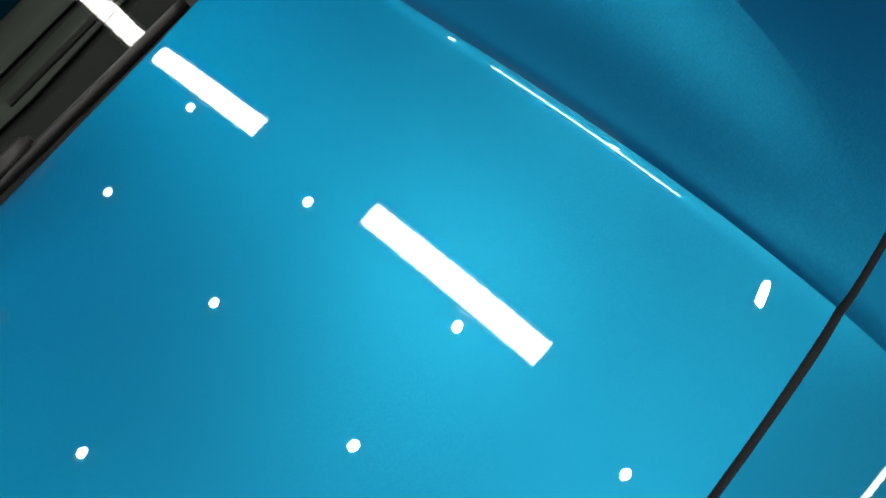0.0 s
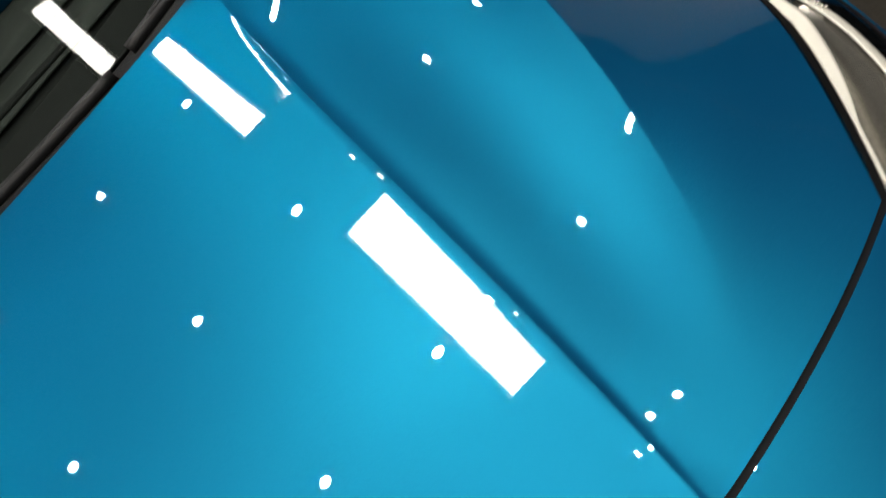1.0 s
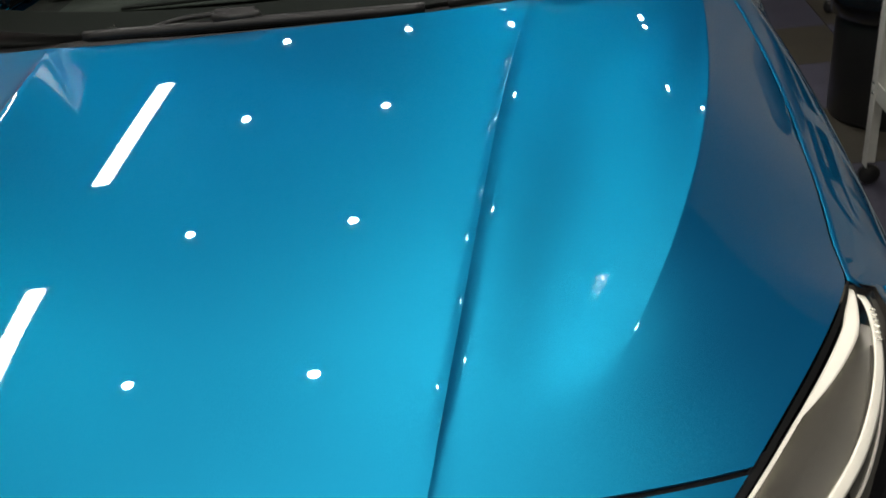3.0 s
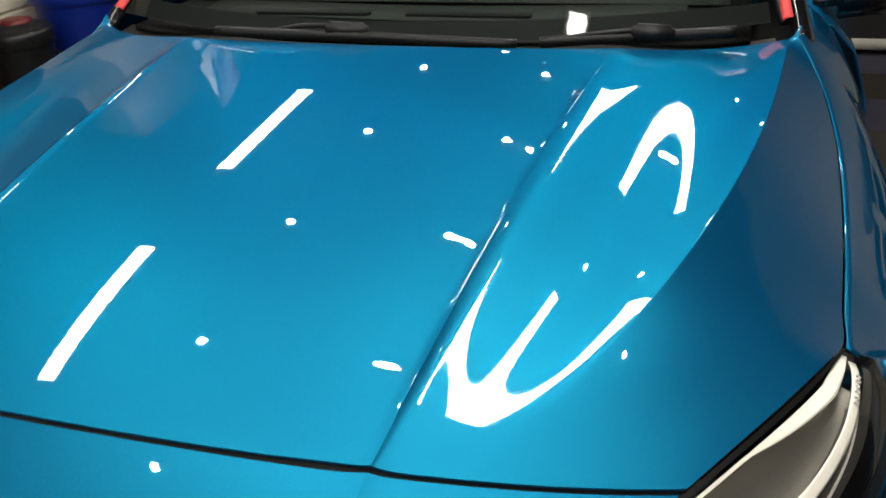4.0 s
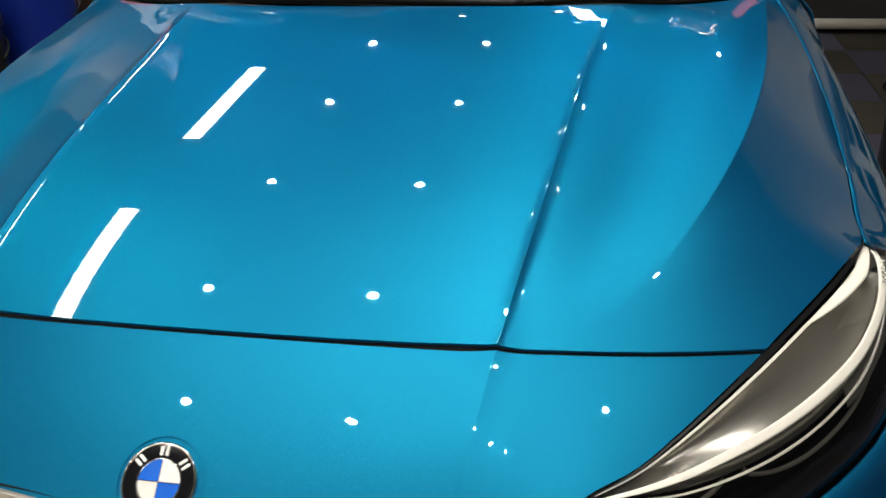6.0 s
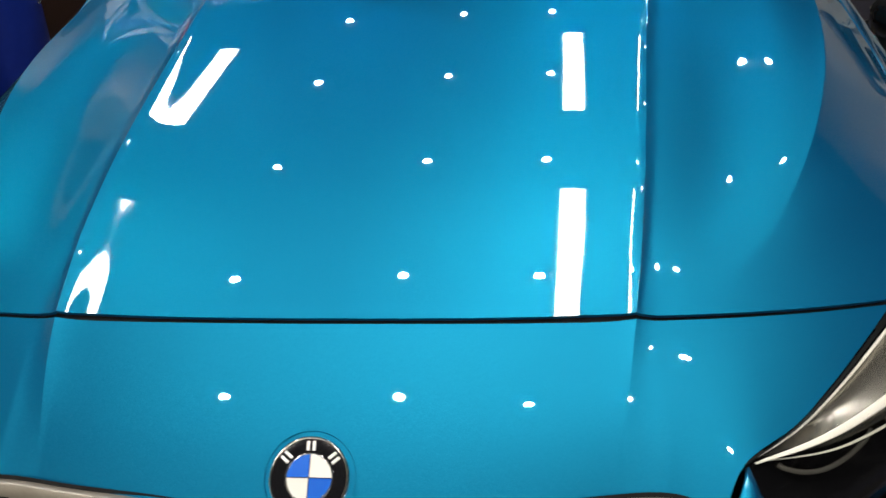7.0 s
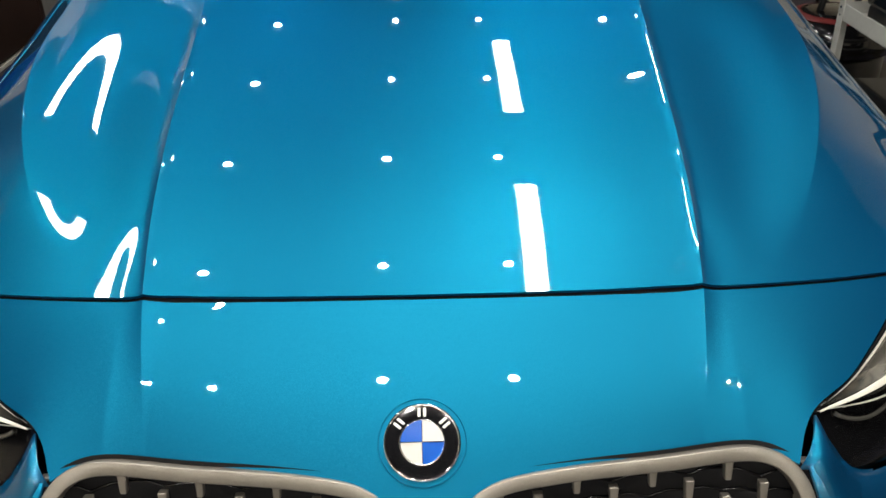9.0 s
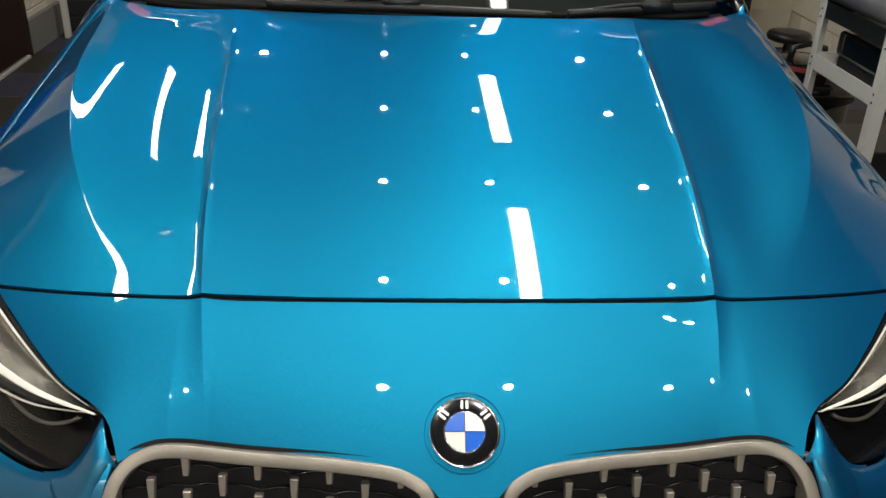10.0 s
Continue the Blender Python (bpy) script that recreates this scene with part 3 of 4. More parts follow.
def grille(side):
    g = new("grille")
    g.parent = car
    g["label"] = "kidney-shaped grille with satin grey frame and small upright bars"
    centre = sum(kidney, Vector()) / len(kidney)
    rows, lip = [], []
    for i, p in enumerate(kidney):
        t = (kidney[(i + 1) % len(kidney)] - kidney[i - 1]).normalized()
        inward = (centre - p)
        inward = (inward - t * inward.dot(t)).normalized()
        n = t.cross(inward).normalized()
        if n.y > 0:
            n = -n
        rows.append([mirrored(p + inward * a + n * b, side) for a, b in ((0.0015, -0.014), (0.0015, 0.0), (0.0018, 0.0022), (0.0026, 0.0027), (0.0158, 0.0027), (0.0168, 0.0023), (0.0172, 0.0005), (0.0180, -0.016))])
        lip.append([mirrored(p + inward * a + n * b, side) for a, b in ((-0.004, -0.006), (0.003, -0.008))])
    grid_part("frame", rows + rows[:1], SATIN, g, "satin grey metal frame")
    # near-black strip stands in for the shaded gap round the frame
    grid_part("gap_shade_strip", lip + lip[:1], SHUT, g, "near-black strip for the shaded gap round the frame")
    back = [[mirrored(centre.lerp(p, w) + Vector((0, 0.075 - 0.03 * w, 0)), side) for p in kidney + kidney[:1]] for w in (0.02, 0.5, 1.02)]
    grid_part("backing", back, SHUT, g, "black grille backing")
    # upright bars in staggered rows, joined by thin black ribs
    knots = {}
    for r in range(6):
        for c in range(-1, 6):
            x = 0.078 + 0.0815 * c + (0.0405 if r % 2 else 0)
            z = 0.684 + 0.05 * (x - 0.09) - 0.0225 * r - (0.010 if x > 0.36 else 0)
            y = -0.150 - 0.22 * (0.69 - z) + 0.03 * (x - 0.2)
            knots[r, c] = Vector((x, y, z))
    def inside(p):
        return 0.05 < p.x < 0.405 and p.z < 0.694 + 0.05 * (p.x - 0.1) - 6.0 * max(0, p.x - 0.36) ** 2 - 8 * max(0, 0.085 - p.x) ** 2 and p.z > 0.50
    for (r, c), p in knots.items():
        if not inside(p):
            continue
        bm = bmesh.new()
        top, low, dz = 0.0050, 0.0033, 0.026
        ring0 = [(-top, -0.004), (top, -0.004), (top, 0.006), (-top, 0.006)]
        ring1 = [(-low, -0.004), (low, -0.004), (low, 0.006), (-low, 0.006)]
        a = [bm.verts.new((x, y, 0)) for x, y in ring0]
        b = [bm.verts.new((x, y, -dz)) for x, y in ring1]
        for k in range(4):
            bm.faces.new((a[k], a[(k + 1) % 4], b[(k + 1) % 4], b[k]))
        bm.faces.new(a)
        bm.faces.new(b[::-1])
        bmesh.ops.bevel(bm, geom=bm.edges[:], offset=0.0009, segments=1, affect="EDGES")
        o = part("bar", bm, SATIN, g, smooth=False)
        o.location = mirrored(p, side)
        o.rotation_euler = (radians(-14), 0, 0)
        for dc in ((0, 1) if r % 2 else (-1, 0)):
            q = knots.get((r + 1, c + dc))
            if q is not None:
                s0, s1 = mirrored(p + Vector((0, 0.010, -0.024)), side), mirrored(q + Vector((0, 0.010, -0.002)), side)
                part("rib", sweep_bm([s0, (s0 + s1) / 2 + Vector((0, 0.004, 0)), s1], circle_section(0.0016, 5)), GLOSSBLACK, g)


for side in (1, -1):
    grille(side)


# ---- round badge on the nose ----
badge = new("badge")
badge.parent = car
badge["label"] = "round badge with blue and white quarters in a black ring"
badge.location = (-0.004, -0.134, skin_z(0.004, -0.134) + 0.001)
slope = math.atan((skin_z(0, -0.110) - skin_z(0, -0.158)) / 0.048)
badge.rotation_euler = (slope, 0, 0)
part("chrome_ring", lathe_bm([(0.0385, 0.0035), (0.0395, 0.0048), (0.0408, 0.0045), (0.0413, 0.002), (0.0413, -0.004)], 64), CHROME, badge, "thin chrome rim")
part("black_ring", lathe_bm([(0.0235, 0.0040), (0.030, 0.0046), (0.0388, 0.0036)], 64), GLOSSBLACK, badge, "gloss black ring")
part("inner_ring", lathe_bm([(0.0230, 0.0042), (0.0236, 0.0052), (0.0245, 0.0042)], 64), CHROME, badge)
part("recess", lathe_bm([(0.0413, -0.002), (0.0455, -0.0035), (0.047, 0.0008)], 64), PAINT, badge)
for k in range(4):
    bm = bmesh.new()
    c = bm.verts.new((0, 0, 0.0052))
    arc = [bm.verts.new((0.0232 * math.cos(math.pi / 2 * (k + i / 12)), 0.0232 * math.sin(math.pi / 2 * (k + i / 12)), 0.0042)) for i in range(13)]
    for a, b in zip(arc, arc[1:]):
        bm.faces.new((c, a, b))
    part("quarter", bm, ROUNDEL_WHITE if k % 2 == 0 else ROUNDEL_BLUE, badge, "white enamel quarter" if k % 2 == 0 else "blue enamel quarter")
for k in range(2):
    b = part("divider", box_bm((0.046, 0.0007, 0.0008), 0), CHROME, badge, smooth=False)
    b.location = (0, 0, 0.0052)
    b.rotation_euler = (0, 0, math.pi / 2 * k)
for ang in (141, 90, 39):
    for off in (-0.0030, 0.0030):
        b = part("mark_bar", box_bm((0.0030, 0.0095, 0.0018), 0.0004), MARK, badge, "plain raised chrome mark", smooth=False)
        a = radians(ang)
        b.location = (0.0313 * math.cos(a) - off * math.sin(a), 0.0313 * math.sin(a) + off * math.cos(a), 0.0050)
        b.rotation_euler = (0, 0, a - math.pi / 2)


# ---- windscreen, cowl, wipers ----
def screen_base(x):
    return 0.948 + 0.34 * x * x


rows = []
for i in range(33):
    x = -0.69 + 1.38 * i / 32
    rows.append([(x, rear_edge(x) - 0.02, skin_z(min(abs(x), 0.66), rear_edge(x)) - 0.022), (x, rear_edge(x) + 0.02, skin_z(min(abs(x), 0.66), rear_edge(x) - 0.01) - 0.024),
                 (x * 0.99, screen_base(x) + 0.03, skin_z(min(abs(x), 0.66), rear_edge(x) - 0.01) - 0.015)])
grid_part("cowl", rows, TRIM, car, "black plastic cowl below the windscreen")


def screen_point(u, v):
    """u from -1 to 1 across, v from the base to the roof."""
    x0 = 0.672 * u
    xb, yb, zb = x0, screen_base(x0), 0.962 + 0.012 * u * u
    xt, yt, zt = 0.545 * u, 1.78 + 0.15 * u * u, 1.375 - 0.03 * u * u
    p = Vector((xb, yb, zb)).lerp(Vector((xt, yt, zt)), v)
    return p + Vector((0, -0.03, 0.06)) * math.sin(math.pi * v) * 0.6


grid_part("windscreen", [[screen_point(-1 + 2 * i / 30, j / 20) for i in range(31)] for j in range(21)], GLASS, car, "tinted curved windscreen").visible_shadow = False
grid_part("screen_band", [[screen_point(-1 + 2 * i / 30, j / 4 * 0.055) + Vector((0, 0.004, -0.004)) for i in range(31)] for j in range(5)], DASH_DARK, car, "black printed band along the glass edge")

# dashboard behind the glass
rows = []
for j in range(9):
    v = j / 8
    rows.append([(0.64 * (-1 + 2 * i / 20), rear_edge(0.6 * (-1 + 2 * i / 20)) + 0.09 + 0.50 * v, 0.945 + 0.010 * math.sin(math.pi * v) - 0.008 * v) for i in range(21)])
dash = grid_part("dashboard", rows, DASH_DARK, car, "dark vinyl dashboard", thick=0.01)
rows = [[(0.52 * (-1 + 2 * i / 20), 1.12 + 0.04 * abs(-1 + 2 * i / 20) + 0.055 * j, 0.9595 + 0.002 * j) for i in range(21)] for j in range(3)]
grid_part("dash_pad", rows, DASH, car, "grey dashboard top pad", thick=0.004)
for x in (-0.24, 0.10):
    o = part("defrost_vent", box_bm((0.26, 0.020, 0.006), 0.002), DASH_DARK, car, "slotted defroster vent", smooth=False)
    o.location = (x, 1.155, 0.963)
rows = [[(0.60 * (-1 + 2 * i / 10), 1.30 + 0.05 * j, 0.958 + 0.012 * math.sin(math.pi * j / 4)) for i in range(11)] for j in range(5)]
grid_part("dash_ridge", rows, DASH, car, "grey dashboard ridge", thick=0.004)
o = part("cabin_floor", box_bm((1.3, 2.2, 0.04), 0.0), SHUT, car, smooth=False)
o.location = (0, 2.5, 0.35)


def wiper(points, cap_at, arm, cap_len):
    w = new("wiper")
    w.parent = car
    w["label"] = "black windscreen wiper with pivot cover"
    blade = smooth_curve(points, 24)
    part("blade", sweep_bm(blade, [[(-0.006, -0.006), (0.006, -0.006), (0.004, 0.006), (-0.004, 0.009)]] * 24), TRIM, w, "grey-black rubber blade")
    part("blade_edge", sweep_bm([p + Vector((0, 0.004, -0.009)) for p in blade], circle_section(0.0025, 5)), RUBBER, w)
    part("arm", sweep_bm(smooth_curve(arm, 14), circle_section(0.0045, 6)), TRIM, w, "thin black arm")
    bm = box_bm((cap_len, 0.030, 0.024), 0.0)
    for v in bm.verts:
        if v.co.z > 0:
            v.co.x *= 0.88
            v.co.y *= 0.7
    bmesh.ops.bevel(bm, geom=bm.edges[:], offset=0.006, segments=3, affect="EDGES")
    c = part("pivot_cover", bm, TRIM, w, "rounded black pivot cover")
    c.location = cap_at
    c.rotation_euler = (0, radians(3), radians(3))


wiper([(-0.355, 0.955, 0.972), (-0.22, 0.942, 0.973), (-0.05, 0.938, 0.972), (0.12, 0.944, 0.966), (0.247, 0.955, 0.960)], (-0.073, 0.950, 0.983),
      [(-0.11, 0.952, 0.988), (-0.17, 0.955, 0.985), (-0.225, 0.952, 0.976)], 0.088)
wiper([(0.286, 0.966, 0.962), (0.36, 0.968, 0.968), (0.46, 0.975, 0.974), (0.55, 0.985, 0.978), (0.615, 0.996, 0.981)], (0.481, 0.975, 0.983),
      [(0.45, 0.975, 0.985), (0.40, 0.972, 0.980), (0.34, 0.970, 0.972)], 0.076)


# ---- pillars, roof, doors, mirrors ----
def cabin(side):
    base = [Vector((0.748, 1.12, 0.905)), Vector((0.722, 1.155, 0.962)), Vector((0.640, 1.50, 1.235)), Vector((0.575, 1.86, 1.365)), Vector((0.56, 2.4, 1.405)), Vector((0.54, 3.0, 1.36)), Vector((0.52, 3.55, 1.12))]
    pts = [mirrored(p, side) for p in smooth_curve(base, 40)]
    part("pillar", sweep_bm(pts[:15], circle_section(0.018, 10, 0.8)), GLOSSBLACK, car, "dark windscreen pillar")
    part("roof_rail", sweep_bm(pts[14:], circle_section(0.018, 10, 0.8)), PAINT, car, "blue roof rail")
    pts = [mirrored(p + Vector((-0.026, -0.004, -0.004)), side) for p in smooth_curve(base[1:4], 24)]
    part("pillar_seal", sweep_bm(pts, circle_section(0.010, 6, 0.6)), RUBBER, car, "black pillar seal")
    # strip of tape on the pillar foot
    rows = []
    for i in range(10):
        t = i / 9
        c = smooth_curve(base[1:4], 80)[int(t * 9)]
        rows.append([mirrored(c + Vector((dx, -0.018 - 0.016 * (dx + 0.045) / 0.05 + 0.004 * math.sin(7 * i + 60 * dx), dz + 0.012)), side) for dx, dz in ((-0.030, -0.006), (-0.026, -0.001), (-0.020, 0.002), (-0.013, 0.003))])
    grid_part("tape", rows, REDTAPE, car, "red masking tape on the pillar foot", thick=0.001)
    # door and rear side
    rows = []
    for i in range(30):
        y = 1.365 + 2.2 * i / 29
        row = []
        for x, z in ((0.74, 0.93), (0.80, 0.905), (0.85, 0.85), (0.88, 0.76), (0.897, 0.66), (0.89, 0.5), (0.87, 0.3), (0.84, 0.22)):
            row.append((side * (x - 0.04 * step(3.0, 3.6, y)), y, z + 0.02 * step(1.4, 3.0, y) * (z > 0.6)))
        rows.append(row)
    grid_part("door_side", rows, PAINT, car, "glossy blue doors and rear side", thick=0.004)
    rows = [[mirrored(p + Vector((0.0, 0, -0.01)), side) for p in smooth_curve(base[2:], 20)], [(side * 0.74, 1.365 + 2.0 * i / 19, 0.93) for i in range(20)]]
    grid_part("side_glass", rows, GLOSSBLACK, car, "dark side window")
    mirror = new("door_mirror")
    mirror.parent = car
    mirror["label"] = "gloss black door mirror"
    bm = box_bm((0.19, 0.085, 0.115), 0.0)
    for v in bm.verts:
        if v.co.x * side > 0:
            v.co.z *= 0.72
            v.co.y *= 0.7
    bmesh.ops.bevel(bm, geom=bm.edges[:], offset=0.028, segments=5, affect="EDGES")
    m = part("mirror_shell", bm, GLOSSBLACK, mirror)
    m.location = (side * 0.88, 1.48, 0.952)
    m.rotation_euler = (0, 0, radians(10 * side))
    part("mirror_arm", sweep_bm([(side * 0.765, 1.50, 0.918), (side * 0.81, 1.50, 0.925), (side * 0.86, 1.49, 0.935)], circle_section(0.018, 8, 0.6)), GLOSSBLACK, mirror)


for side in (1, -1):
    cabin(side)
rows = []
for j in range(13):
    v = j / 12
    y = 1.78 + 1.25 * v
    rows.append([(0.56 * u, y + 0.1 * u * u * (1 - v), 1.375 + 0.035 * math.sin(math.pi * (0.2 + 0.6 * v)) - 0.03 * u * u) for u in [-1 + i / 8 for i in range(17)]])
grid_part("roof", rows, PAINT, car, "glossy blue roof", thick=0.004)
rows = []
for j in range(13):
    v = j / 12
    y, z = 3.03 + 0.9 * v, 1.385 - 0.40 * v ** 1.3
    rows.append([((0.56 + 0.22 * v) * u, y, z - 0.03 * u * u) for u in [-1 + i / 8 for i in range(17)]])
grid_part("rear_screen", rows, GLOSSBLACK, car, "dark rear window and boot", thick=0.004)
o = part("rear_body", box_bm((1.62, 0.55, 0.75), 0.12, seg=4), PAINT, car)
o.location = (0, 3.72, 0.62)
o = part("underbody", box_bm((1.5, 3.4, 0.2), 0.02), SHUT, car, smooth=False)
o.location = (0, 1.75, 0.31)
for side in (1, -1):
    wheel = new("wheel")
    wheel.parent = car
    wheel.location = (side * 0.79, 3.37, 0.33)
    wheel.rotation_euler = (0, radians(90 * side), 0)
    part("tyre", lathe_bm([(0.235, -0.10), (0.30, -0.105), (0.325, -0.09), (0.33, 0), (0.325, 0.09), (0.30, 0.105), (0.235, 0.10)], 48), TYRE, wheel)
    part("rim", lathe_bm([(0.238, 0.10), (0.225, 0.085), (0.215, 0.03), (0.10, 0.05), (0.04, 0.075), (0.0, 0.078)], 48), ALLOY, wheel)


# ---- garage shell ----
def shell(name, size, at_, mat):
    return tagged(box(name, size, at_, mat, bevel=0.0), kind="structure")


W, L = WALL_RIGHT - WALL_LEFT, WALL_REAR - WALL_FRONT
CX, CY = (WALL_RIGHT + WALL_LEFT) / 2, (WALL_REAR + WALL_FRONT) / 2
floor = tagged(shell("floor", (W + 0.4, L + 0.4, 0.1), (CX, CY, -0.058), GROUT), "chequered floor of blue-grey and brown plastic tiles", "floor")
ceiling = tagged(shell("ceiling", (W + 0.4, L + 0.4, 0.1), (CX, CY, CEILING + 0.056), CEIL), "dark painted garage ceiling", "ceiling")
wall_left = tagged(shell("wall_left", (0.15, L + 0.4, CEILING + 0.1), (WALL_LEFT - 0.081, CY, CEILING / 2), MORTAR), "cream painted block wall", "wall")
wall_right = tagged(shell("wall_right", (0.15, L + 0.4, CEILING + 0.1), (WALL_RIGHT + 0.081, CY, CEILING / 2), MORTAR), "cream painted block wall", "wall")
wall_rear = tagged(shell("wall_rear", (W, 0.15, CEILING + 0.1), (CX, WALL_REAR + 0.081, CEILING / 2), MORTAR), "cream painted rear wall", "wall")
wall_front = tagged(shell("wall_front", (W, 0.15, CEILING + 0.1), (CX, WALL_FRONT - 0.075, CEILING / 2), FRONTWALL), "plain white front wall", "wall")

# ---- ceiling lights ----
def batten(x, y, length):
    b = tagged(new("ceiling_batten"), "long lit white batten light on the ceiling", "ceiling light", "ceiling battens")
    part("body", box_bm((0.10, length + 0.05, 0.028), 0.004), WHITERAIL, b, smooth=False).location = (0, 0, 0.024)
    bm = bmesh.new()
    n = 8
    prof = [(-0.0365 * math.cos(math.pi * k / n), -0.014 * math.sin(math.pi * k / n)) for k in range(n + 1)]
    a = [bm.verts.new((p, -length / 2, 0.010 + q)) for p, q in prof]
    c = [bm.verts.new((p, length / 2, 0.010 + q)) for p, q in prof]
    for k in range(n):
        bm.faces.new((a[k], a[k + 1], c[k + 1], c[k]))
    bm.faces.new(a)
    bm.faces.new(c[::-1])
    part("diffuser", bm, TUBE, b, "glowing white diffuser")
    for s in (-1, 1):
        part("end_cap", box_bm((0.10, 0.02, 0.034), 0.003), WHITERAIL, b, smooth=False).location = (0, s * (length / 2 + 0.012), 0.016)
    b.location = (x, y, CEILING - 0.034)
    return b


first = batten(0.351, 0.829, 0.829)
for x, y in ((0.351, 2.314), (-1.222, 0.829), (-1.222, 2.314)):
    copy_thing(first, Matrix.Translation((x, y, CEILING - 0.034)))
# six more battens added at the front, unseen, only to brighten the car's nose
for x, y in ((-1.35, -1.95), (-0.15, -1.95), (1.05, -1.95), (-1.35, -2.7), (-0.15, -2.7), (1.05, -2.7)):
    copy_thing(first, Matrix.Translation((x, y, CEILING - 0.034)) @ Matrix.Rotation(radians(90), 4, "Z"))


def spotlight(x, y, power):
    s = tagged(new("ceiling_spot"), "small round lit spotlight in the ceiling", "spotlight", "ceiling spots")
    ring, lens = spot_meshes
    for name, me, label in (("ring", ring, ""), ("lens", lens, "glowing lens")):
        o = new(name, me)
        o.parent = s
        if label:
            o["label"] = label
    lamp = bpy.data.lights.new("spot_lamp", "SPOT")
    lamp.energy, lamp.color = power, (1.0, 0.965, 0.91)
    lamp.spot_size, lamp.spot_blend, lamp.shadow_soft_size = radians(172), 0.6, 0.016
    beam = new("spot_lamp", lamp)
    beam.parent = s
    beam.location = (0, 0, -0.006)
    s.location = (x, y, CEILING - 0.002)


def mesh_of(name, bm, mat):
    me = bpy.data.meshes.new(name)
    bmesh.ops.recalc_face_normals(bm, faces=bm.faces)
    bm.to_mesh(me)
    bm.free()
    me.materials.append(mat)
    for p in me.polygons:
        p.use_smooth = True
    return me


spot_meshes = (mesh_of("ring", lathe_bm([(0.0130, 0.0), (0.022, -0.004), (0.034, -0.003), (0.036, 0.004)], 24), WHITERAIL),
               mesh_of("lens", lathe_bm([(0.0, -0.001), (0.008, -0.0005), (0.0130, 0.002)], 20), SPOT))
for x in SPOT_X:
    for y, inner, outer in SPOT_ROWS:
        spotlight(x, y, outer if abs(x) > 0.5 else inner)

# ---- left side ----
def plain_door(y0, y1, z1):
    d = tagged(new("side_door"), "dark brown flush door with a white bottom rail", "door")
    box("leaf", (0.035, y1 - y0, z1 - 0.03), (0, 0, (z1 + 0.03) / 2), BROWN, d, 0.003)
    box("bottom_rail", (0.045, y1 - y0, 0.018), (0.006, 0, 0.010), WHITERAIL, d, 0.003, "worn white bottom rail")
    box("post", (0.045, 0.05, z1), (0, (y1 - y0) / 2 + 0.027, z1 / 2), BROWN, d, 0.003)
    d.location = (WALL_LEFT + 0.02, (y0 + y1) / 2, 0)
    return d


plain_door(3.05, 4.03, 2.05)
plain_door(0.6, 2.12, 2.05)

# cream box added out of view, so the bonnet's rear left reflects something pale
tagged(shell("bulkhead", (0.30, 1.70, 0.86), (WALL_LEFT + 0.157, 3.10, 1.886), BLOCK), "added unseen cream box, gives the bonnet a pale reflection", "wall")
banner = tagged(new("hanging_banner"), "printed banner with green, red and violet shapes hanging below the ceiling", "banner")


def banner_shape(name, mat, pts, depth, label=""):
    """A flat print on the banner's face: points along the banner and down from its top edge."""
    bm = bmesh.new()
    f = bm.faces.new([bm.verts.new((u, -depth, v)) for u, v in pts])
    e = bmesh.ops.extrude_face_region(bm, geom=[f])
    bmesh.ops.translate(bm, vec=(0, 0.002, 0), verts=[v for v in e["geom"] if isinstance(v, bmesh.types.BMVert)])
    return part(name, bm, mat, banner, label, smooth=False)


banner_shape("sheet", POSTER_PALE, [(-0.02, 0.0), (1.05, 0.0), (1.05, -0.80), (-0.17, -0.80)], 0.000)
banner_shape("border", POSTER_DARK, [(-0.05, 0.0), (0.015, 0.0), (-0.105, -0.52), (-0.175, -0.52)], 0.006, "black printed border")
banner_shape("border", POSTER_DARK, [(0.015, 0.0), (1.05, 0.0), (1.05, -0.04), (0.015, -0.045)], 0.006, "black printed border")
banner_shape("dark_shape", POSTER_DARK, [(-0.10, -0.50), (0.40, -0.50), (0.42, -0.30), (0.30, -0.29), (0.20, -0.33), (-0.06, -0.36)], 0.004)
banner_shape("dark_shape", POSTER_DARK, [(0.02, -0.08), (0.12, -0.20), (0.16, -0.31), (0.11, -0.31), (0.05, -0.19), (-0.01, -0.08)], 0.004)
banner_shape("violet_shape", POSTER_VIOLET, [(0.03, -0.05), (0.22, -0.18), (0.30, -0.28), (0.20, -0.31), (0.13, -0.17)], 0.004)
banner_shape("violet_shape", POSTER_VIOLET, [(0.42, -0.20), (0.60, -0.12), (0.66, -0.05), (0.30, -0.05), (0.34, -0.14)], 0.004)
banner_shape("violet_shape", POSTER_VIOLET, [(0.46, -0.50), (0.62, -0.50), (0.58, -0.36), (0.47, -0.33)], 0.004)
banner_shape("red_shape", POSTER_RED, [(0.30, -0.20), (0.37, -0.20), (0.36, -0.12), (0.41, -0.06), (0.33, -0.05), (0.29, -0.12)], 0.008)
banner_shape("green_shape", POSTER_GREEN, [(0.41, -0.20), (0.46, -0.13), (0.58, -0.11), (0.70, -0.06), (0.86, -0.08), (1.00, -0.16), (0.98, -0.34), (0.80, -0.42), (0.60, -0.40), (0.50, -0.30)], 0.006)
banner_shape("dark_shape", POSTER_DARK, [(0.60, -0.05), (0.68, -0.05), (0.52, -0.13), (0.46, -0.12)], 0.008)
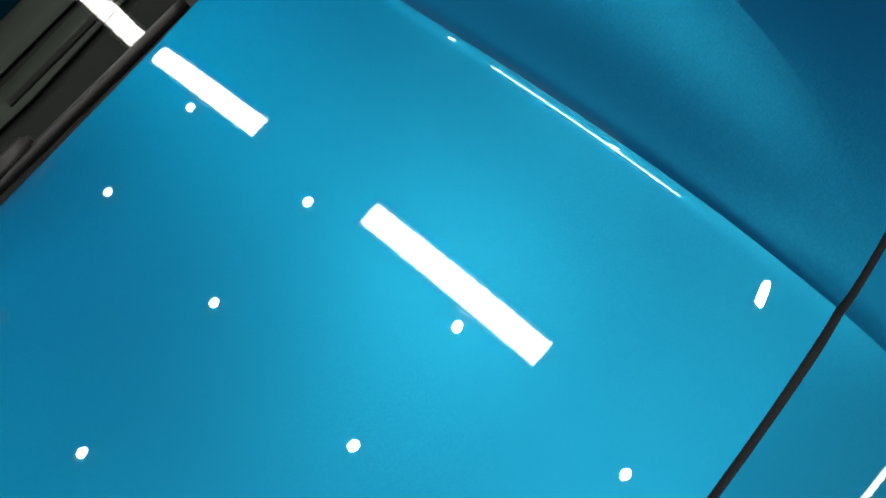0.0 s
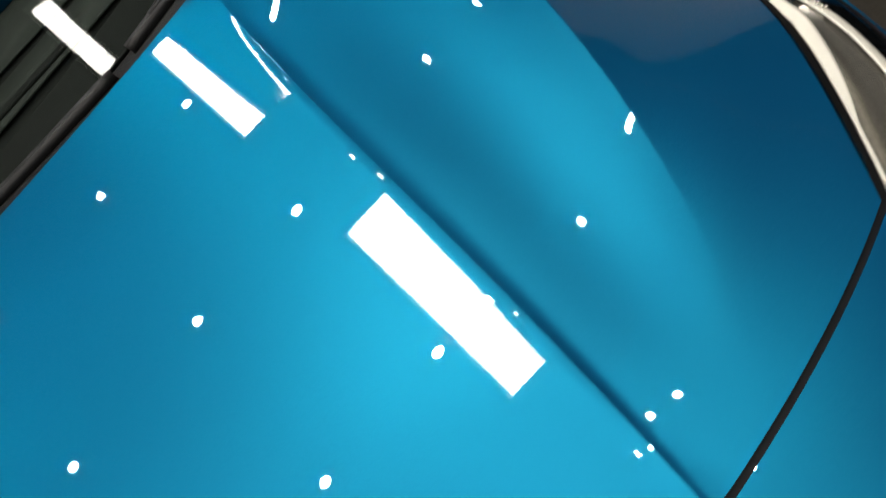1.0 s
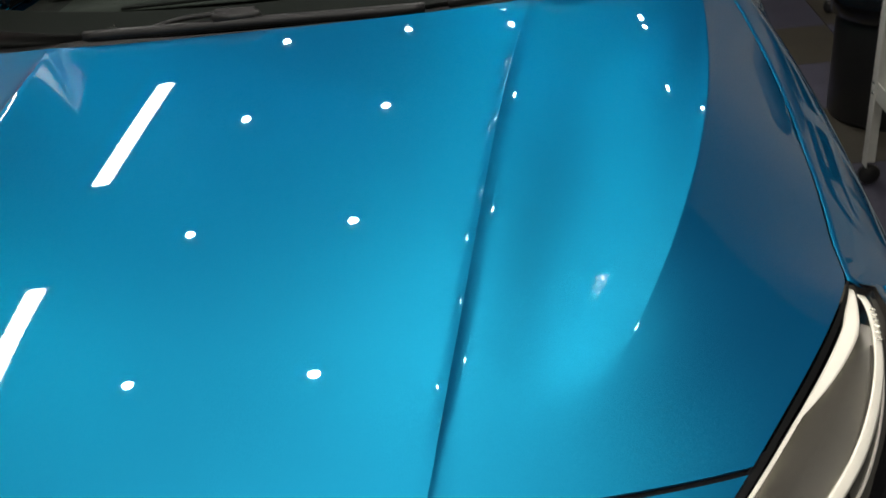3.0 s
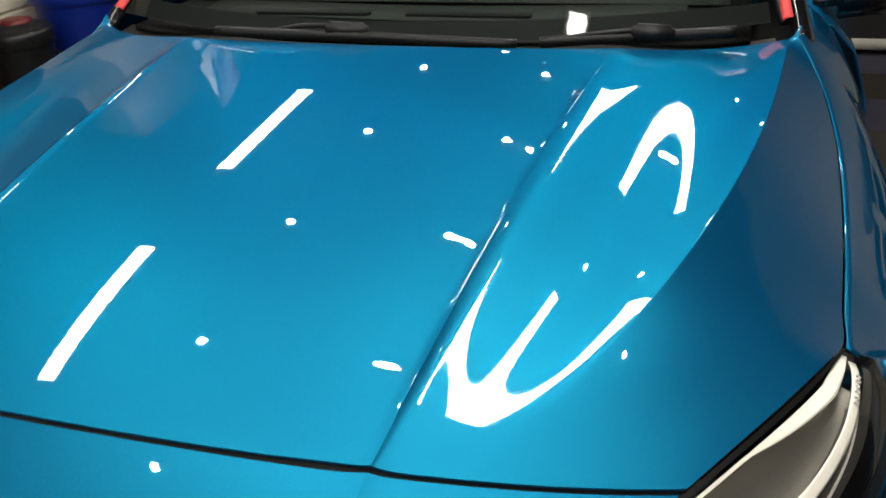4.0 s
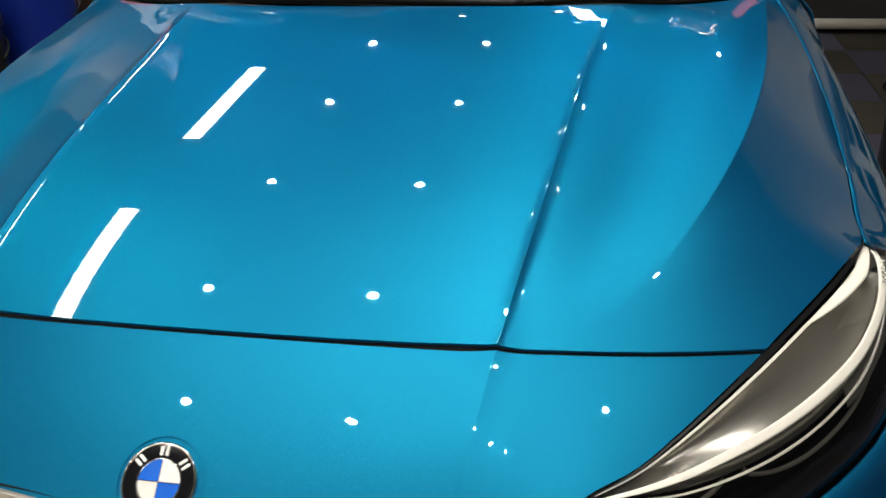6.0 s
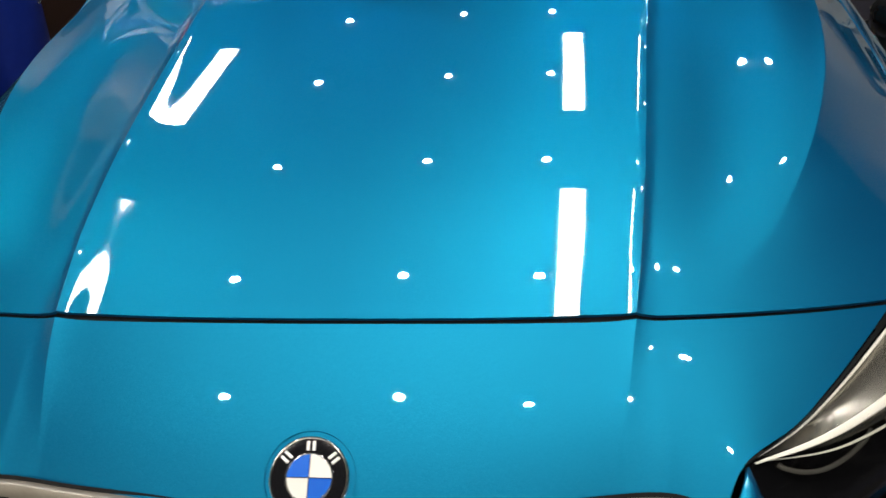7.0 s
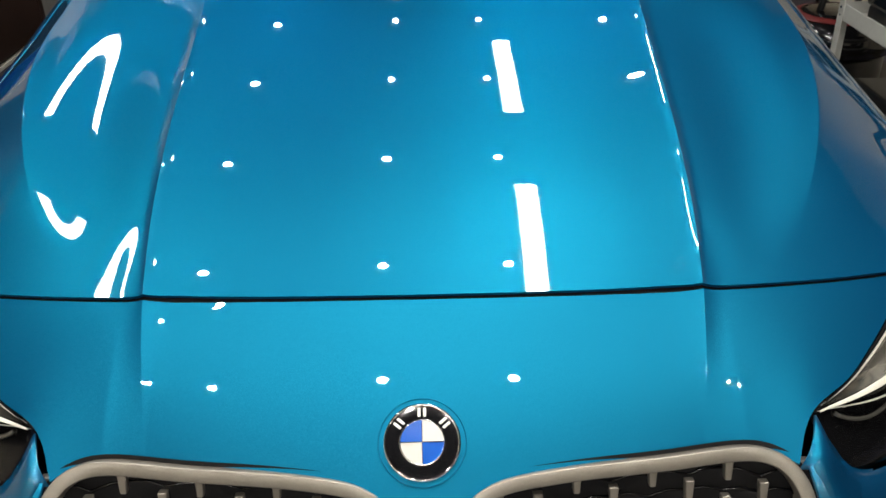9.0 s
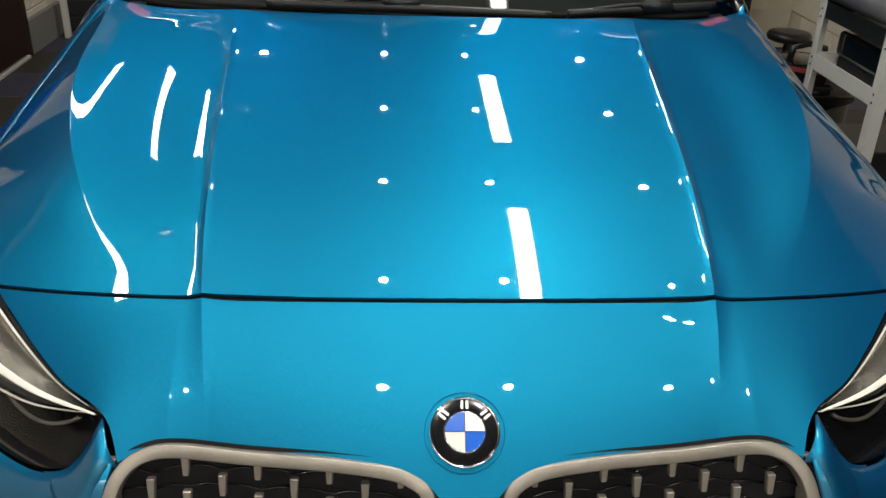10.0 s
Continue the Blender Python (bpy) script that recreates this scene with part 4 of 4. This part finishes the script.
for r, (v0, count) in enumerate(((-0.475, 7), (-0.395, 6))):
    for k in range(count):
        u = 0.00 + 0.043 * k + 0.02 * r
        banner_shape("lettering_bar", POSTER_PALE, [(u, v0), (u + 0.030, v0 + 0.002), (u + 0.033, v0 + 0.056 + 0.008 * (k % 2)), (u + 0.004, v0 + 0.054)], 0.007, "pale printed bar")
for u in (0.1, 0.9):
    banner_shape("hanging_strap", POSTER_DARK, [(u, 0.016), (u + 0.03, 0.016), (u + 0.03, -0.004), (u, -0.004)], 0.003, "black strap")
banner.location = (-1.53, 2.49, CEILING - 0.010)
banner.rotation_euler = (0, 0, math.atan2(0.963, -0.27))


def bucket(name, label, body, lid, x, y, h, r, red=False):
    b = tagged(new(name), label, "bin" if name == "blue_bin" else "bucket")
    part("tub", lathe_bm([(0, 0.0), (r * 0.82, 0.0), (r * 0.86, 0.01), (r * 0.97, h * 0.86), (r * 1.0, h * 0.87), (r, h * 0.9)], 36), body, b)
    part("lid", lathe_bm([(r * 1.0, h * 0.87), (r * 1.07, h * 0.875), (r * 1.07, h * 0.94), (r * 1.0, h * 0.965), (r * 0.9, h * 0.955), (r * 0.7, h * 0.985), (0, h)], 36), lid, b)
    if red:
        part("seat_pad", lathe_bm([(r * 0.5, h * 0.99), (r * 0.48, h * 1.008), (r * 0.3, h * 1.012), (0, h * 1.012)], 30), DARKRED, b, "worn red pad")
    pts = [(r * 1.05 * math.cos(a), r * 1.05 * math.sin(a), h * 0.72 + 0.06 * math.sin(a)) for a in [math.pi * k / 16 for k in range(17)]]
    part("handle", sweep_bm(pts, circle_section(0.005, 6)), CHROME if name == "blue_bin" else BLACK, b)
    b.location = (x, y, 0)
    return b


bucket("blue_bin", "blue plastic bin with domed lid beside the wall", BLUEBIN, BLUEBIN, -1.925, 2.48, 0.80, 0.185)
bucket("black_bucket", "black plastic bucket with a red padded lid", BLACK, BLACK, -1.94, 2.12, 0.69, 0.115, True)
panel = tagged(box("wall_panel", (0.03, 0.55, 0.19), (WALL_LEFT + 0.022, 4.36, 0.095), GREYPANEL, bevel=0.004), "grey painted low panel against the wall", "panel")
post = tagged(box("wall_post", (0.035, 0.035, 0.25), (WALL_LEFT + 0.10, 4.50, 0.125), WHITERAIL, bevel=0.004), "short pale metal post on the floor", "post")

# ---- rear: black screen with a white bottom bar ----
sc = tagged(new("roller_screen"), "black fabric screen with a white bottom bar", "screen")
box("fabric", (1.75, 0.012, 2.0), (0, 0, 1.08), BLACKPANEL, sc, 0.002)
part("bottom_bar", sweep_bm([(-0.875, -0.004, 0.055), (0.875, -0.004, 0.055)], circle_section(0.028, 10, 1.1)), WHITERAIL, sc, "white rounded bottom bar")
box("foot", (0.05, 0.06, 0.03), (0.10, -0.03, 0.015), WHITERAIL, sc, 0.004)
box("foot", (0.05, 0.06, 0.03), (-0.5, -0.03, 0.015), WHITERAIL, sc, 0.004)
sc.location = (1.0, 4.52, 0)
tagged(box("door_column", (0.22, 0.16, 2.2), (1.99, 4.55, 1.1), BLACK, bevel=0.005), "black column beside the screen", "column")
shut = tagged(new("shutter_door"), "dark closed shutter on the rear wall", "door")
for k in range(20):
    box("slat", (2.2, 0.02, 0.098), (0, 0.0, 0.05 + 0.1 * k), BLACKPANEL, shut, 0.006)
shut.location = (-0.98, 4.64, 0)

# black sheet on a rail, added unseen to darken reflections in the car's right side
dark_sheet = tagged(new("wall_curtain"), "added unseen black sheet, darkens the car's side reflections", "curtain")
grid_part("fabric", [[(WALL_RIGHT - 0.05 + 0.022 * math.sin(i * 1.1) + 0.010 * math.sin(i * 2.7), -2.6 + 3.7 * i / 170, 0.03 + 2.06 * j / 3) for i in range(171)] for j in range(4)], BLACKPANEL, dark_sheet, thick=0.004)
part("sheet_rail", sweep_bm([(WALL_RIGHT - 0.05, -2.65, 2.10), (WALL_RIGHT - 0.05, 1.15, 2.10)], circle_section(0.014, 8)), WHITERAIL, dark_sheet, "white rail")

# ---- right side: trolley, stool, tools ----
def trolley():
    t = tagged(new("tool_trolley"), "pale grey steel tool trolley loaded with black gear", "trolley")
    y0, y1, x0, x1 = 1.50, 1.97, 1.325, 1.905
    for x in (x0, x1):
        for y in (y0, y1):
            sx = 1 if x == x0 else -1
            sy = 1 if y == y0 else -1
            pts = [(0, 0), (0.036 * sx, 0), (0.036 * sx, 0.003 * sy), (0.003 * sx, 0.003 * sy), (0.003 * sx, 0.036 * sy), (0, 0.036 * sy)]
            bm = bmesh.new()
            a = [bm.verts.new((px, py, 0.06)) for px, py in pts]
            c = [bm.verts.new((px, py, 0.82)) for px, py in pts]
            for k in range(6):
                bm.faces.new((a[k], a[(k + 1) % 6], c[(k + 1) % 6], c[k]))
            bm.faces.new(a)
            bm.faces.new(c)
            part("upright", bm, TROLLEY, t, smooth=False).location = (x, y, 0)
            for z in (0.79, 0.765, 0.63, 0.605, 0.32, 0.29):
                o = part("bolt", lathe_bm([(0.0, 0.002), (0.004, 0.0015), (0.0045, 0)], 10), CHROME, t)
                o.location = (x - 0.001 * sx, y + 0.018 * sy, z)
                o.rotation_euler = (0, radians(-90 * sx), 0)
            w = part("castor", lathe_bm([(0, -0.012), (0.026, -0.012), (0.03, -0.008), (0.03, 0.008), (0.026, 0.012), (0, 0.012)], 20), BLACK, t)
            w.location = (x + 0.018 * sx, y + 0.018 * sy, 0.031)
            w.rotation_euler = (radians(90), 0, 0)
    for z in (0.30, 0.617, 0.79):
        box("shelf", (x1 - x0 - 0.01, y1 - y0 - 0.01, 0.006), ((x0 + x1) / 2, (y0 + y1) / 2, z - 0.016), TROLLEY if z < 0.7 else BLACK, t, 0.001)
        for y in (y0 + 0.004, y1 - 0.004):
            box("rail", (x1 - x0 - 0.01, 0.004, 0.052), ((x0 + x1) / 2, y, z), TROLLEY if z < 0.7 else BLACK, t, 0.001)
        for x in (x0 + 0.005, x1 - 0.005):
            box("rail", (0.004, y1 - y0 - 0.01, 0.052), (x, (y0 + y1) / 2, z), TROLLEY if z < 0.7 else BLACK, t, 0.001)
    return t


trolley()
roll = tagged(part("foam_roll", lathe_bm([(0, -0.27), (0.026, -0.27), (0.036, -0.262), (0.038, 0), (0.036, 0.262), (0.026, 0.27), (0, 0.27)], 28), DARKGREY), "dark grey foam roll lying on the trolley", "foam roll")
roll.location = (1.345, 1.73, 0.857)
roll.rotation_euler = (radians(90), 0, 0)
for nm, lab, cat, x, y, z, sz, mat in (("tool_case", "black plastic tool case on the trolley shelf", "case", 1.60, 1.745, 0.629, (0.44, 0.30, 0.05), BLACK),
                                       ("tool_case", "black plastic case on the lower shelf", "case", 1.59, 1.745, 0.352, (0.42, 0.30, 0.13), BLACK),
                                       ("parts_box", "black box with pale lettering bars under the trolley top", "box", 1.50, 1.745, 0.694, (0.26, 0.30, 0.08), GLOSSBLACK)):
    tagged(box(nm, sz, (x, y, z), mat, bevel=0.012, smooth=False), lab, cat)


def stool(x, y):
    s = tagged(new("rolling_stool"), "black rolling workshop stool with chrome castors", "stool")
    for k in range(5):
        a = 2 * math.pi * k / 5 + 0.4
        c, d = math.cos(a), math.sin(a)
        part("leg", sweep_bm([(0.03 * c, 0.03 * d, 0.13), (0.15 * c, 0.15 * d, 0.11), (0.27 * c, 0.27 * d, 0.075)], [(-0.014, -0.012), (0.014, -0.012), (0.012, 0.012), (-0.012, 0.012)]), BLACK, s)
        w = part("castor", lathe_bm([(0, -0.02), (0.022, -0.02), (0.028, -0.014), (0.028, 0.014), (0.022, 0.02), (0, 0.02)], 20), BLACK, s)
        w.location = (0.27 * c, 0.27 * d, 0.03)
        w.rotation_euler = (radians(90), 0, a)
        f = part("castor_fork", lathe_bm([(0.0, 0.03), (0.012, 0.028), (0.015, 0.01), (0.015, 0.0)], 14), CHROME, s)
        f.location = (0.27 * c, 0.27 * d, 0.052)
    part("column", lathe_bm([(0.028, 0.10), (0.028, 0.22), (0.02, 0.23), (0.02, 0.36)], 18), BLACK, s)
    part("seat", lathe_bm([(0, 0.33), (0.08, 0.33), (0.105, 0.34), (0.11, 0.36), (0.10, 0.375), (0.06, 0.38), (0, 0.38)], 32), BLACK, s)
    s.location = (x, y, 0)


stool(1.90, 3.42)
gb = tagged(part("spray_bottle", lathe_bm([(0, 0), (0.04, 0), (0.043, 0.01), (0.043, 0.13), (0.03, 0.17), (0.013, 0.185), (0.013, 0.21), (0.018, 0.212), (0.018, 0.235), (0, 0.24)], 24), GREEN), "green plastic bottle standing on the floor", "bottle")
gb.location = (1.78, 3.06, 0)


def vacuum(x, y):
    v = tagged(new("canister_vacuum"), "black canister vacuum with a red band on a stand", "vacuum cleaner")
    part("drum", lathe_bm([(0, 0.0), (0.20, 0.0), (0.21, 0.02), (0.21, 0.42), (0.20, 0.44), (0, 0.44)], 36), BLACK, v)
    part("head", lathe_bm([(0.205, 0.44), (0.23, 0.45), (0.235, 0.53), (0.20, 0.585), (0.12, 0.61), (0, 0.615)], 36), GLOSSBLACK, v, "gloss black motor head")
    part("band", lathe_bm([(0.185, 0.594), (0.165, 0.604), (0.15, 0.608)], 36), DARKRED, v, "red lettered band")
    part("carry_handle", sweep_bm([(-0.08, 0, 0.60), (-0.07, 0, 0.67), (0, 0, 0.69), (0.07, 0, 0.67), (0.08, 0, 0.60)], circle_section(0.016, 8)), BLACK, v)
    v.location = (x, y, 0)
    v.scale = (0.9, 0.9, 0.80)


vacuum(1.55, 2.45)


def polisher(x, y, z):
    h = tagged(new("hanging_polisher"), "black polishing machine with a red cap hanging below the ceiling", "polisher")
    part("body", lathe_bm([(0, -0.17), (0.034, -0.165), (0.042, -0.14), (0.040, -0.02), (0.046, 0.04), (0.040, 0.10), (0.02, 0.115), (0, 0.116)], 20), BLACK, h)
    part("cap", lathe_bm([(0.047, 0.035), (0.049, 0.045), (0.045, 0.095), (0.041, 0.100)], 20), RED, h, "red plastic cap")
    part("head", lathe_bm([(0, -0.25), (0.070, -0.25), (0.078, -0.235), (0.072, -0.215), (0.040, -0.20), (0.030, -0.165), (0, -0.16)], 24), DARKGREY, h, "grey backing pad")
    part("side_handle", sweep_bm([(0.03, 0, -0.12), (0.09, 0, -0.13), (0.15, 0, -0.135)], circle_section(0.016, 8)), BLACK, h)
    box("label", (0.002, 0.05, 0.03), (-0.043, 0, -0.07), POSTER_PALE, h, 0.0, "pale label")
    part("cord", sweep_bm([(0, 0, 0.112), (0.006, 0, (CEILING + 0.003 - z) * 0.6), (0, 0, CEILING + 0.004 - z)], circle_section(0.005, 6)), BLACK, h, "black hanging cord")
    h.location = (x, y, z)
    h.rotation_euler = (0, 0, radians(35))


polisher(1.56, 1.97, 1.90)

# ---- floor tiles and wall blocks ----
TILE = 0.4167


def tile_mesh():
    me = bpy.data.meshes.new("tile")
    bm = box_bm((TILE - 0.003, TILE - 0.003, 0.012), 0.0015, seg=1)
    bm.to_mesh(me)
    bm.free()
    return me


for mat, parity in ((TILE_BLUE, 0), (TILE_BROWN, 1)):
    me = tile_mesh()
    me.materials.append(mat)
    for i in range(-9, 3):
        for j in range(-13, 7):
            if (i + j) % 2 != parity:
                continue
            x, y = 1.585 + TILE * (i + 0.5), 2.085 + TILE * (j + 0.5)
            if WALL_LEFT < x < WALL_RIGHT and WALL_FRONT < y < WALL_REAR:
                o = new("tile", me)
                o.parent = floor
                o.matrix_parent_inverse = floor.matrix_basis.inverted()
                o.location = (x, y, -0.0065)

BW, BH = 0.45, 0.225
me = bpy.data.meshes.new("block")
bm = box_bm((0.012, BW - 0.010, BH - 0.010), 0.003, seg=1)
bm.to_mesh(me)
bm.free()
me.materials.append(BLOCK)


def blocks(wall, place, n, along0, turn):
    rows_, k0 = 10, 0
    for r in range(rows_):
        for c in range(n):
            a = along0 + BW * (c + 0.5 + (0.5 if r % 2 else 0))
            o = new("block", me)
            o.parent = wall
            o.matrix_parent_inverse = wall.matrix_basis.inverted()
            o.location = place(a, BH * (r + 0.5))
            o.rotation_euler = (0, 0, turn)


blocks(wall_right, lambda a, z: (WALL_RIGHT, a, z), 10, 0.0, 0)
blocks(wall_left, lambda a, z: (WALL_LEFT, a, z), 10, 0.0, 0)
blocks(wall_rear, lambda a, z: (a, WALL_REAR, z), 9, WALL_LEFT + 0.15, math.pi / 2)
